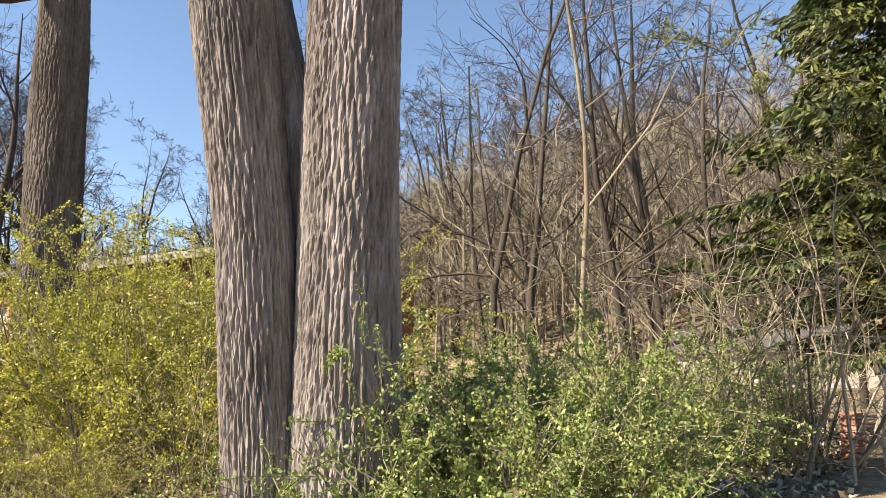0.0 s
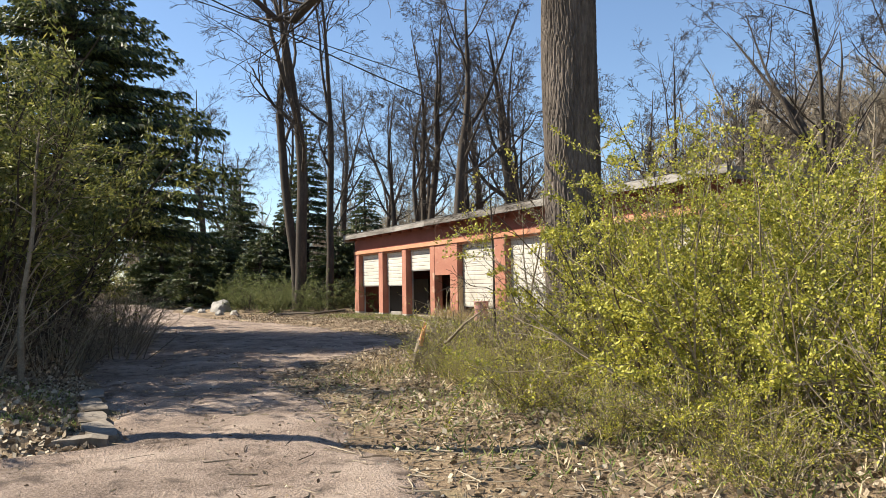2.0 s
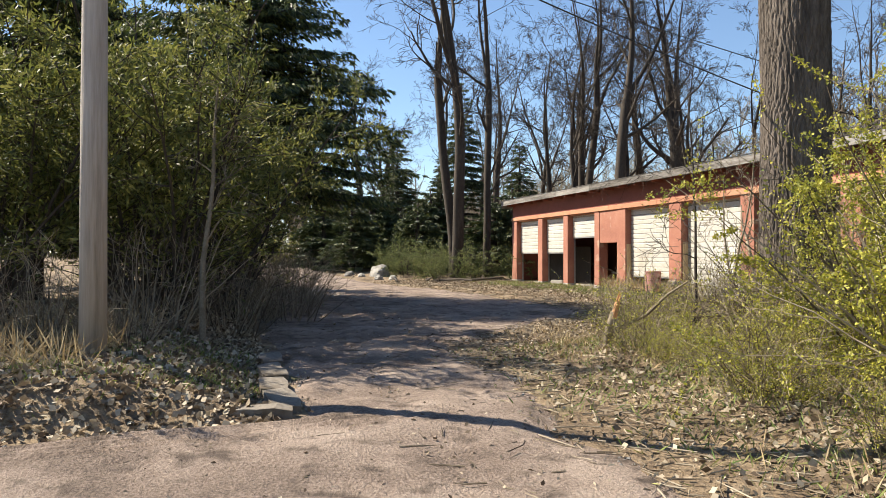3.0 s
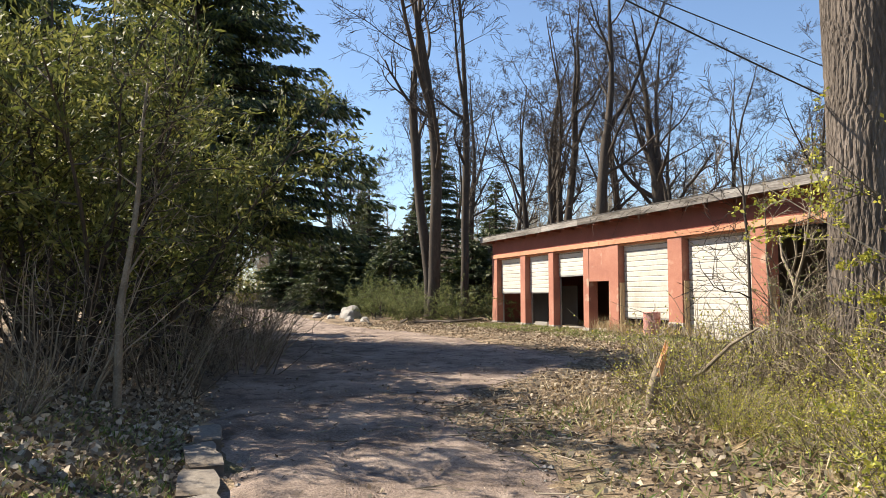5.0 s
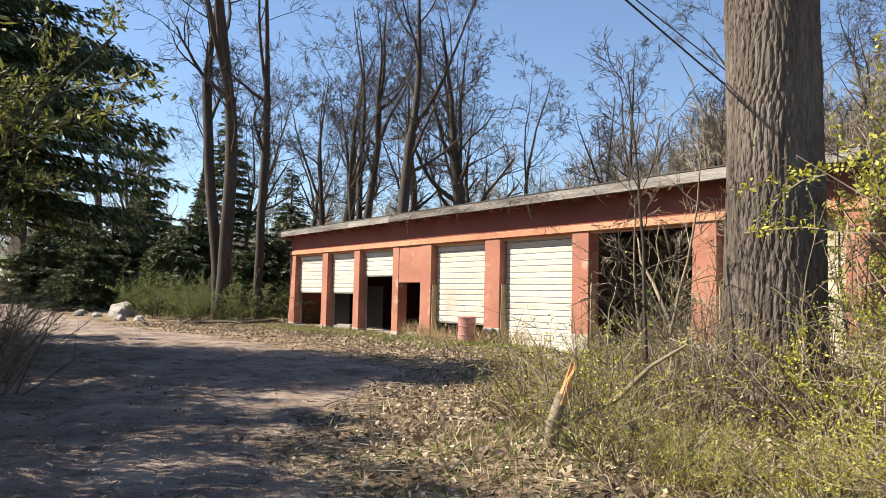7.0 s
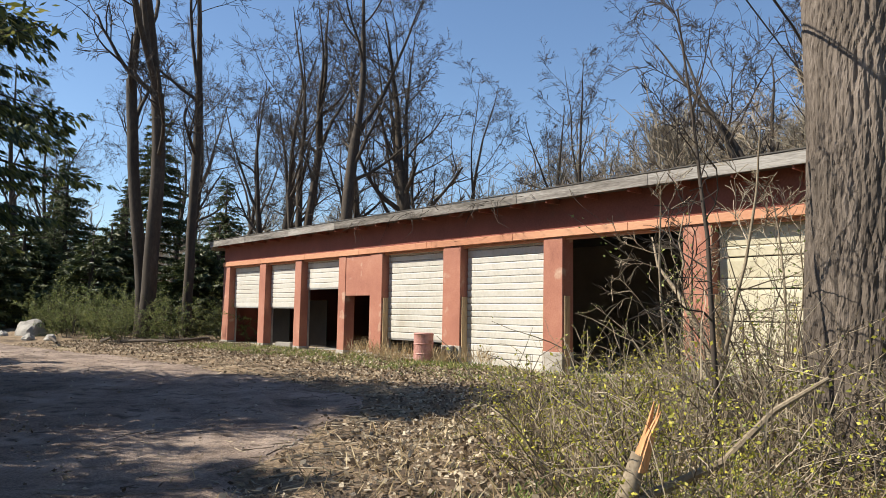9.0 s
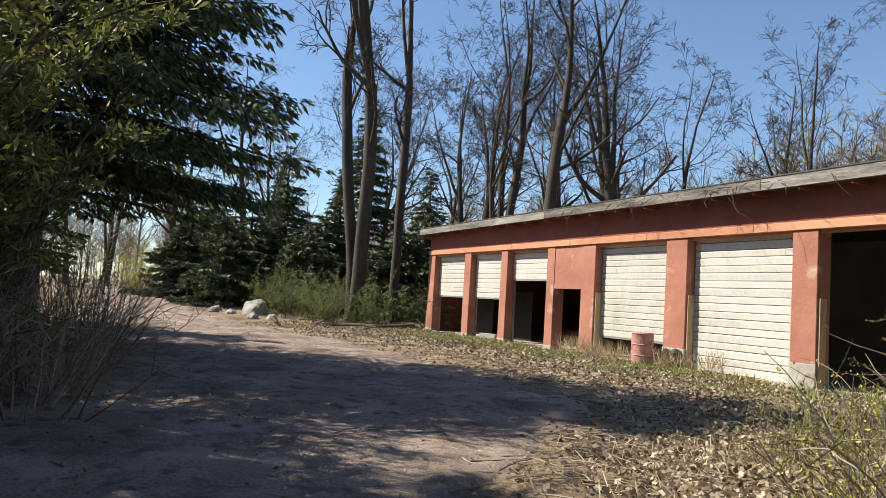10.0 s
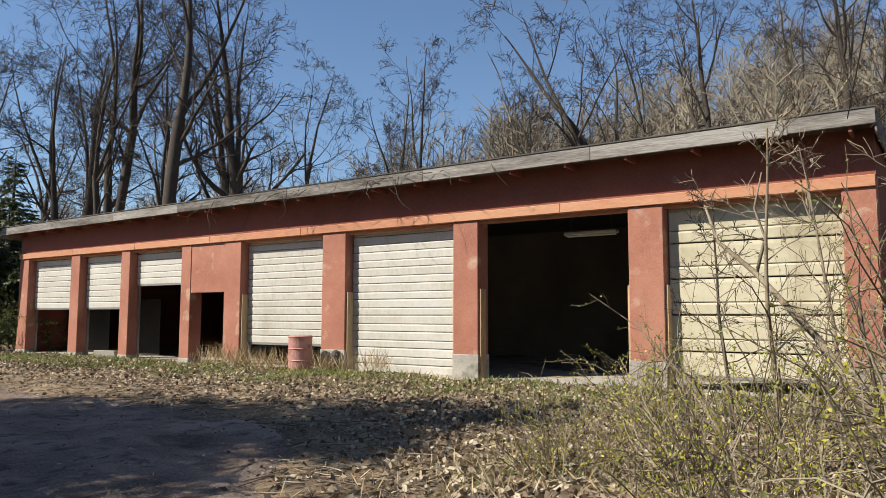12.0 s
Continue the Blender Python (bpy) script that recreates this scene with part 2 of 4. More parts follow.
# ---- mesh helpers ----
class Build:
    """Collects vertices and faces for one mesh."""

    def __init__(self):
        self.v, self.f, self.n = [], [], 0

    def add(self, verts, faces):
        verts = np.asarray(verts, float)
        self.v.append(verts)
        self.f.extend((np.asarray(faces) + self.n).tolist())
        self.n += len(verts)

    def tube(self, pts, radii, sides=5, cap=False):
        pts, k = np.asarray(pts, float), len(pts)
        d = np.gradient(pts, axis=0)
        d /= np.linalg.norm(d, axis=1)[:, None] + 1e-9
        ref = np.where(np.abs(d[:, 2:3]) > 0.9, [[1.0, 0, 0]], [[0, 0, 1.0]])
        a = np.cross(d, ref)
        a /= np.linalg.norm(a, axis=1)[:, None] + 1e-9
        for i in range(1, k):
            a[i] = a[i - 1] - d[i] * (a[i - 1] @ d[i])
            a[i] /= np.linalg.norm(a[i]) + 1e-9
        b = np.cross(d, a)
        ang = np.arange(sides) * 2 * math.pi / sides
        r = np.asarray(radii, float)[:, None, None]
        ring = pts[:, None] + r * (np.cos(ang)[None, :, None] * a[:, None] + np.sin(ang)[None, :, None] * b[:, None])
        i, j = np.meshgrid(np.arange(k - 1), np.arange(sides), indexing="ij")
        j2 = (j + 1) % sides
        quads = np.stack([i * sides + j, i * sides + j2, (i + 1) * sides + j2, (i + 1) * sides + j], -1).reshape(-1, 4)
        base = self.n
        self.add(ring.reshape(-1, 3), quads)
        if cap:
            self.f.append([base + q for q in range(sides)][::-1])
            self.f.append([base + (k - 1) * sides + q for q in range(sides)])

    def box(self, x0, x1, y0, y1, z0, z1):
        v = [(x, y, z) for x in (x0, x1) for y in (y0, y1) for z in (z0, z1)]
        self.add(v, [(0, 1, 3, 2), (4, 6, 7, 5), (0, 4, 5, 1), (2, 3, 7, 6), (0, 2, 6, 4), (1, 5, 7, 3)])

    def leaves(self, pos, length, width, rng, droop=0.0, axis=None):
        """A folded leaf of four corners at each place."""
        k = len(pos)
        if not k:
            return
        a = rng.normal(size=(k, 3)) if axis is None else axis + rng.normal(size=(k, 3)) * 0.35
        a[:, 2] -= droop
        a /= np.linalg.norm(a, axis=1)[:, None] + 1e-9
        b = np.cross(a, rng.normal(size=(k, 3)))
        b /= np.linalg.norm(b, axis=1)[:, None] + 1e-9
        s = rng.uniform(0.6, 1.35, (k, 1))
        p0, p2 = pos, pos + a * length * s
        mid = pos + a * length * s * 0.5
        p1, p3 = mid + b * width * s * 0.5, mid - b * width * s * 0.5
        v = np.stack([p0, p1, p2, p3], 1).reshape(-1, 3)
        self.add(v, np.arange(4 * k).reshape(k, 4))

    def mesh(self, name, mat, smooth=False):
        me = bpy.data.meshes.new(name)
        v = np.concatenate(self.v) if self.v else np.zeros((0, 3))
        me.from_pydata(v.tolist(), [], self.f)
        me.materials.append(mat)
        if smooth:
            me.polygons.foreach_set("use_smooth", [True] * len(me.polygons))
        me.update()
        return me


def thing(name, label, category, at=(0, 0, 0), group="", kind="", rz=0):
    ob = new(name)
    ob.matrix_basis = pose(*at, 0, 0, rz)
    return tagged(ob, label, category, group, kind)


def part(name, b, mat, parent, label="", smooth=False, at=None):
    ob = new(name, b.mesh(name, mat, smooth) if isinstance(b, Build) else b)
    ob.parent = parent
    if at is not None:
        ob.matrix_basis = at
    return tagged(ob, label)


def box_part(name, parent, mat, x0, x1, y0, y1, z0, z1, bevel=0.0, label=""):
    bm = bmesh.new()
    bmesh.ops.create_cube(bm, size=1)
    bmesh.ops.scale(bm, vec=(x1 - x0, y1 - y0, z1 - z0), verts=bm.verts)
    bmesh.ops.translate(bm, vec=((x0 + x1) / 2, (y0 + y1) / 2, (z0 + z1) / 2), verts=bm.verts)
    if bevel:
        bmesh.ops.bevel(bm, geom=bm.edges[:], offset=bevel, segments=1, affect="EDGES")
    me = bpy.data.meshes.new(name)
    bm.to_mesh(me)
    bm.free()
    me.materials.append(mat)
    ob = new(name, me)
    ob.parent = parent
    return tagged(ob, label)


# ---- ground ----
def smooth_step(e0, e1, x):
    t = np.clip((x - e0) / (e1 - e0), 0, 1)
    return t * t * (3 - 2 * t)


def height(x, y):
    """Height of the ground, for numbers or arrays."""
    x, y = np.asarray(x, float), np.asarray(y, float)
    h = -0.15 + 0.15 * smooth_step(9, 14, y) * smooth_step(-10, -14, x)
    bank = smooth_step(0.55, -1.2, y) * smooth_step(-9.6, -10.4, x)
    h = h + 0.42 * bank
    h = h + 0.28 * smooth_step(3.6, 6.5, y) * smooth_step(-17, -11, x) * smooth_step(17, 12, y)
    h = h + 0.75 * smooth_step(-40, -62, x)
    h = h + 0.20 * np.exp(-(((x + 50) / 6) ** 2 + ((y - 11) / 3) ** 2))
    crest = 8 + 24 * smooth_step(-150, -10, x) + 6 * np.sin(x * 0.021 + 1)
    h = h + crest * smooth_step(36, 140, y) + 25 * smooth_step(170, 600, y)
    h = h + 0.035 * np.sin(x * 1.7 + 2 * np.sin(y * 0.9)) * np.sin(y * 1.3 + x * 0.4) + 0.015 * np.sin(x * 4.1 + y * 2.3) * np.sin(y * 5.2 - x)
    return h


def axis_steps(a, b, step, far):
    mid = np.arange(a, b, step)
    out = step * np.cumsum(1.22 ** np.arange(1, 46))
    out = out[out < far]
    return np.concatenate([(a - out)[::-1], mid, mid[-1] + out])


xs, ys = axis_steps(-46, 6, 0.2, 2500), axis_steps(-9, 17, 0.2, 2500)
gx, gy = np.meshgrid(xs, ys, indexing="ij")
gz = height(gx, gy)
nx, ny = gx.shape
ii, jj = np.meshgrid(np.arange(nx - 1), np.arange(ny - 1), indexing="ij")
g = Build()
g.add(np.stack([gx, gy, gz], -1).reshape(-1, 3),
      np.stack([ii * ny + jj, (ii + 1) * ny + jj, (ii + 1) * ny + jj + 1, ii * ny + jj + 1], -1).reshape(-1, 4))
tagged(new("ground", g.mesh("ground", LITTER, True)), "leaf-littered soil with thin green patches", "ground", kind="structure")


# the dirt drive: a band along the walk that widens into the yard before the garage
def road_right(x):
    return 2.75 + 0.9 * smooth_step(-6, -14, x) + 6.2 * smooth_step(-14, -22.5, x) - 3.0 * smooth_step(-30, -52, x) - 0.1 * np.sin(x * 1.3) + 0.12 * np.sin(x * 3.1)


def road_left(x):
    return -6.0 + 6.7 * smooth_step(-8.6, -9.9, x) + 0.5 * smooth_step(-14, -30, x) + 2.5 * smooth_step(-35, -70, x) + 0.1 * np.sin(x * 1.9)


rx = np.concatenate([np.arange(8, -60, -0.2), np.arange(-60, -120, -2.0)])
rows_v = np.linspace(0, 1, 60)
L, Rr = road_left(rx), road_right(rx)
RX = np.repeat(rx[:, None], len(rows_v), 1)
RY = L[:, None] + (Rr - L)[:, None] * rows_v[None]
edge = np.minimum(rows_v, 1 - rows_v)[None] * (Rr - L)[:, None]
lift = 0.05 * smooth_step(0.0, 0.35, edge) - 0.015
ruts = -0.022 * np.exp(-((RY - (RX * -0.05 + 1.2)) / 0.18) ** 2) - 0.022 * np.exp(-((RY - (RX * -0.05 + 2.7)) / 0.18) ** 2)
bumps = 0.012 * np.sin(RX * 7 + 3 * np.sin(RY * 5)) * np.sin(RY * 9 + RX * 2)
RZ = height(RX, RY) + lift + ruts * smooth_step(0, 0.5, edge) + bumps + 0.012
k1, k2 = RX.shape
i1, j1 = np.meshgrid(np.arange(k1 - 1), np.arange(k2 - 1), indexing="ij")
rb = Build()
rb.add(np.stack([RX, RY, RZ], -1).reshape(-1, 3), np.stack([i1 * k2 + j1, i1 * k2 + j1 + 1, (i1 + 1) * k2 + j1 + 1, (i1 + 1) * k2 + j1], -1).reshape(-1, 4))
tagged(new("road", rb.mesh("road", DIRT, True)), "rutted pinkish brown dirt drive with stones", "road", kind="structure")


def gz_at(x, y):
    return float(height(x, y))


# ---- garage ----
W, LZ = 15.96, 3.40                      # front face and lintel height
BAYS = [(-41.40, -38.50, 1.60, 0), (-37.95, -35.50, 1.60, 0), (-35.02, -32.38, 2.32, 0), (-29.74, -26.66, 0.62, 1), (-25.88, -22.70, 0.02, 0),
        (-22.06, -18.70, None, 0), (-18.03, -15.10, 0.28, 2)]
DOOR = (-31.93, -30.42, 2.0)
X0, X1, YB = -42.05, -14.6, 25.2
garage = thing("garage", "long low terracotta garage with seven bays, derelict", "garage")
edges = [X0] + [e for b in (BAYS[:3] + [(DOOR[0], DOOR[1])] + BAYS[3:]) for e in b[:2]] + [X1]
for i in range(0, len(edges), 2):
    a, b = edges[i], edges[i + 1]
    pier = box_part("pier", garage, PAINT, a, b, W, W + 0.42, -0.3, LZ, 0.012)
    box_part("pier_footing", pier, CONCRETE, a - 0.015, b + 0.015, W - 0.015, W + 0.435, -0.35, 0.52 if i > 8 else 0.12, 0.01, "bare grey concrete footing")
box_part("wall", garage, WALL_RED, X0, X1, W + 0.03, W + 0.42, LZ + 0.19, 4.36)
box_part("wall", garage, WALL_RED, X0, X0 + 0.3, W + 0.42, YB, -0.3, 4.3)
box_part("wall", garage, WALL_RED, X1 - 0.3, X1, W + 0.42, YB, -0.3, 4.3)
box_part("wall", garage, INNER, X0 + 0.3, X1 - 0.3, YB - 0.25, YB, -0.3, 4.2)
box_part("panel", garage, PAINT, DOOR[0], DOOR[1], W + 0.02, W + 0.12, DOOR[2], LZ, 0.01, "stained terracotta panel over the side door")
x = X0 + 0.004
while x < X1 - 0.1:
    e = min(x + 3.66, X1)
    box_part("lintel_trim", garage, TRIM, x, e - 0.006, W - 0.045, W + 0.40, LZ, LZ + 0.19, 0.008)
    x = e
box_part("floor_slab", garage, CONCRETE, X0 + 0.05, X1 - 0.05, W + 0.05, YB - 0.3, -0.25, 0.02)
# the roof and its fascia boards
rf = Build()
OH = 15.45
rf.add([(X0 - 0.45, OH + 0.04, 4.50), (X1 + 0.08, OH + 0.04, 4.50), (X1 + 0.08, YB + 0.4, 4.30), (X0 - 0.45, YB + 0.4, 4.30),
        (X0 - 0.45, OH + 0.04, 4.36), (X1 + 0.08, OH + 0.04, 4.36), (X1 + 0.08, YB + 0.4, 4.16), (X0 - 0.45, YB + 0.4, 4.16)],
       [(0, 1, 2, 3), (7, 6, 5, 4), (0, 4, 5, 1), (1, 5, 6, 2), (2, 6, 7, 3), (3, 7, 4, 0)])
roof = part("roof", rf, ROOFING, garage, "flat tar roof")
random.seed(4)
x = X0 - 0.45
while x < X1 + 0.03:
    e = min(x + random.uniform(3.2, 4.6), X1 + 0.08)
    dz = random.uniform(-0.012, 0.012)
    box_part("fascia_board", roof, FASCIA, x, e - 0.008, OH - 0.005, OH + 0.035, 4.29 + dz, 4.545 + dz, 0.006, "peeling grey white fascia board")
    x = e
box_part("drip_edge", roof, ROOFING, X0 - 0.46, X1 + 0.09, OH - 0.02, OH + 0.05, 4.555, 4.58)
for s, xx in ((0, X0 - 0.45), (1, X1 + 0.05)):
    box_part("fascia_board", roof, FASCIA, xx, xx + 0.035, OH + 0.04, YB, 4.16, 4.5, 0.006)
x = X0 + 0.3
while x < X1:
    box_part("rafter", roof, WALL_RED, x, x + 0.05, OH + 0.045, W + 0.025, 4.22, 4.355)
    x += 1.22


def bay_door(x0, x1, bottom, mat, name="overhead_door", heights=(0.205, 0.175)):
    """A roll-up door of wide slats in a recessed bay."""
    d = new(name)
    d.parent = garage
    z, i, top = bottom, 0, LZ - 0.04
    while z < top - 0.03:
        h = heights[i % 2]
        zt = min(z + h, top)
        b = Build()
        yy = W + 0.27
        prof = [(0, 0.006), (0.012, 0.0), (0.78 * (zt - z), -0.012), (0.93 * (zt - z), -0.006), (zt - z - 0.03, 0.03)]
        v = []
        for xx in (x0 + 0.03, x1 - 0.03):
            v += [(xx, yy + o, z + q) for q, o in prof] + [(xx, yy + 0.05, z + zt - z - 0.03), (xx, yy + 0.05, z)]
        k = len(prof) + 2
        b.add(v, [(q, (q + 1) % k, k + (q + 1) % k, k + q) for q in range(k)])
        b.f.append([b.n - 2 * k + q for q in range(k)][::-1])
        b.f.append([b.n - k + q for q in range(k)])
        part("slat", b, mat, d)
        z, i = z + h, i + 1
    for a, c in ((x0, x0 + 0.045), (x1 - 0.045, x1)):
        box_part("guide_rail", d, METAL, a, c, W + 0.33, W + 0.40, 0.02, LZ)
    box_part("bottom_bar", d, METAL, x0 + 0.03, x1 - 0.03, W + 0.275, W + 0.325, bottom - 0.05, bottom - 0.003)
    return d


for x0, x1, bottom, kind_ in BAYS:
    if bottom is not None:
        tagged(bay_door(x0, x1, bottom, DOOR_CREAM if kind_ == 2 else DOOR_WHITE, heights=(0.44, 0.22) if kind_ == 2 else (0.205, 0.175)), "slatted off-white overhead door" if bottom < 0.1 else "slatted off-white overhead door, partly raised")
    # near-black board set 1.5 m behind the face in the two leftmost bays
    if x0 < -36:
        box_part("lower_panel", garage, NEAR_BLACK, x0 + 0.02, x1 - 0.02, W + 1.50, W + 1.53, 0.02, 1.9, 0.004, "near-black board closing the lower bay")
    if x0 > -30:
        box_part("jamb_board", garage, RAW_WOOD, x0 + 0.002, x0 + 0.05, W + 0.05, W + 0.25, 0.0, 1.92, 0.004, "raw pale wood jamb board")
        box_part("jamb_board", garage, RAW_WOOD, x1 - 0.05, x1 - 0.002, W + 0.05, W + 0.25, 0.0, 1.92, 0.004, "raw pale wood jamb board")
    box_part("head_board", garage, TRIM, x0, x1, W + 0.10, W + 0.22, LZ - 0.075, LZ - 0.002, 0.004)


def shelf_unit(x, y):
    t = thing("shelf_unit", "dark shelving with clutter against the back wall", "shelf", (x, y, 0.02))
    for px in (0, 1.8):
        for py in (0, 0.45):
            box_part("post", t, DARK, px, px + 0.04, py, py + 0.04, 0, 1.9)
    for z in (0.15, 0.75, 1.3, 1.86):
        box_part("shelf", t, DARK, 0, 1.84, 0, 0.49, z, z + 0.03)


shelf_unit(-21.6, 23.8)
shelf_unit(-34.6, 23.8)


def light_fixture(x, y, z):
    t = thing("ceiling_light", "unlit white fluorescent fixture hung from the ceiling", "lamp", (x, y, z))
    box_part("housing", t, WHITE, -0.65, 0.65, -0.1, 0.1, 0, 0.07, 0.01)
    for yy in (-0.05, 0.05):
        b = Build()
        b.tube([(-0.6, yy, -0.02), (0.6, yy, -0.02)], [0.019, 0.019], 8, True)
        part("tube", b, WHITE, t)
    for xx in (-0.5, 0.5):
        b = Build()
        b.tube([(xx, 0, 0.07), (xx, 0, 4.28 - z)], [0.006, 0.006], 4)
        part("chain", b, METAL, t)


light_fixture(-20.6, 18.6, 3.25)
light_fixture(-33.6, 18.6, 3.25)


def drum(x, y):
    b = Build()
    prof = [(0.0, 0.285), (0.02, 0.295), (0.05, 0.285), (0.29, 0.285), (0.305, 0.3), (0.32, 0.285), (0.57, 0.285), (0.585, 0.3), (0.60, 0.285), (0.84, 0.285), (0.87, 0.297), (0.885, 0.285)]
    b.tube([(0, 0, z) for z, r in prof], [r for z, r in prof], 28, True)
    t = thing("steel_drum", "faded pinkish red steel drum standing at the pier", "drum", (x, y, gz_at(x, y) - 0.03))
    part("drum_body", b, RUST, t, smooth=False)
    lid = Build()
    lid.tube([(0, 0, 0.886), (0, 0, 0.90)], [0.27, 0.265], 24, True)
    part("lid", lid, RUST, t)


drum(-26.75, 15.35)
for nm, lab, x, y, s in (("cinder_block", "pale cinder block on the bay sill", -36.6, 16.05, 0.2), ("cinder_block", "pale cinder block on the bay sill", -36.1, 16.1, 0.2)):
    t = thing(nm, lab, "block", (x, y, 0.03), rz=20)
    box_part("block", t, CONCRETE, -0.2, 0.2, -0.1, 0.1, 0, 0.19, 0.008)
t = thing("cast_block", "dark rounded iron guard at the pier foot", "bollard", (-26.05, 15.85, -0.1))
b = Build()
b.tube([(0, 0, 0), (0, 0, 0.5), (0, 0, 0.58), (0, 0, 0.62)], [0.13, 0.13, 0.10, 0.03], 12, True)
part("guard", b, DARK, t)
t = thing("junk_heap", "heap of dark junk on the bay floor", "junk", (-21.0, 19.5, 0.02))
random.seed(9)
for i in range(9):
    a, c, e = (random.uniform(0.2, 0.6) for q in range(3))
    x, y = random.uniform(-0.8, 1.6), random.uniform(-0.5, 0.8)
    o = box_part("crate", t, DARK, -a / 2, a / 2, -c / 2, c / 2, 0, e * 0.8, 0.01)
    o.matrix_basis = pose(x, y, 0, 0, 0, random.uniform(0, 90))

# ---- kerb stones ----
kerb = thing("kerb", "broken old concrete kerb round the verge corner", "kerb", kind="structure")
random.seed(3)


def kerb_stone(x, y, z, length, rz, w=0.30, h=0.2):
    bm = bmesh.new()
    bmesh.ops.create_cube(bm, size=1)
    bmesh.ops.scale(bm, vec=(length, w, h), verts=bm.verts)
    bmesh.ops.subdivide_edges(bm, edges=bm.edges[:], cuts=3, use_grid_fill=True)
    for v in bm.verts:
        n3 = noise.noise_vector(v.co * 3.1 + Vector((x, y, 0))) * 0.035
        v.co += n3
        if abs(v.co.x) > length * 0.42:
            v.co.y *= 0.88
            v.co.z -= 0.02
    me = bpy.data.meshes.new("stone")
    bm.to_mesh(me)
    bm.free()
    me.materials.append(KERB)
    ob = new("stone", me)
    ob.parent = kerb
    ob.matrix_basis = pose(x, y, z, random.uniform(-3, 3), random.uniform(-3, 3), rz)


for x, y, ln, rz in ((-10.05, 0.28, 0.62, 80), (-10.25, -0.35, 0.62, 84), (-10.15, -1.0, 0.5, 95), (-10.6, 0.52, 0.85, 4), (-11.55, 0.50, 1.0, -2), (-12.6, 0.56, 1.0, 3),
                      (-13.7, 0.62, 1.0, 2), (-10.0, -1.75, 0.7, 100), (-10.1, -2.7, 0.9, 92)):
    kerb_stone(x, y, -0.14, ln, rz)


# ---- trees ----
def wander(rng, p, d, length, n, bend, up=0.0):
    pts, d = [np.array(p, float)], np.array(d, float)
    for i in range(n):
        d = d + rng.normal(size=3) * bend
        d[2] += up
        d /= np.linalg.norm(d)
        pts.append(pts[-1] + d * length / n)
    return np.array(pts), d


def turned(rng, d, angle):
    a = np.cross(d, rng.normal(size=3))
    a /= np.linalg.norm(a) + 1e-9
    v = d * math.cos(angle) + a * math.sin(angle)
    return v / np.linalg.norm(v)


def limbs(rng, stem, fine, p, d, length, radius, level, spread, thin=0.011):
    """A limb and its smaller branches, down to twigs."""
    n = (7, 6, 5, 3)[min(level, 3)]
    pts, end = wander(rng, p, d, length, n, (0.10, 0.16, 0.20, 0.2)[min(level, 3)], (0.05, 0.03, 0.01, 0.0)[min(level, 3)])
    rad = np.linspace(radius, radius * 0.35, n + 1)
    (stem if level < 1 else fine).tube(pts, np.maximum(rad, thin), (8, 6, 4, 3)[min(level, 3)])
    if level >= 3:
        return
    for k in range((6, 5, 5)[level]):
        f = rng.uniform(0.25, 1.0)
        i = min(int(f * n), n - 1)
        q = pts[i] + (pts[i + 1] - pts[i]) * (f * n - i)
        dd = pts[i + 1] - pts[i]
        dd = turned(rng, dd / np.linalg.norm(dd), rng.uniform(0.4, 1.0) * spread)
        limbs(rng, stem, fine, q, dd, length * rng.uniform(0.32, 0.58), rad[i] * rng.uniform(0.4, 0.6), level + 1, spread, thin)


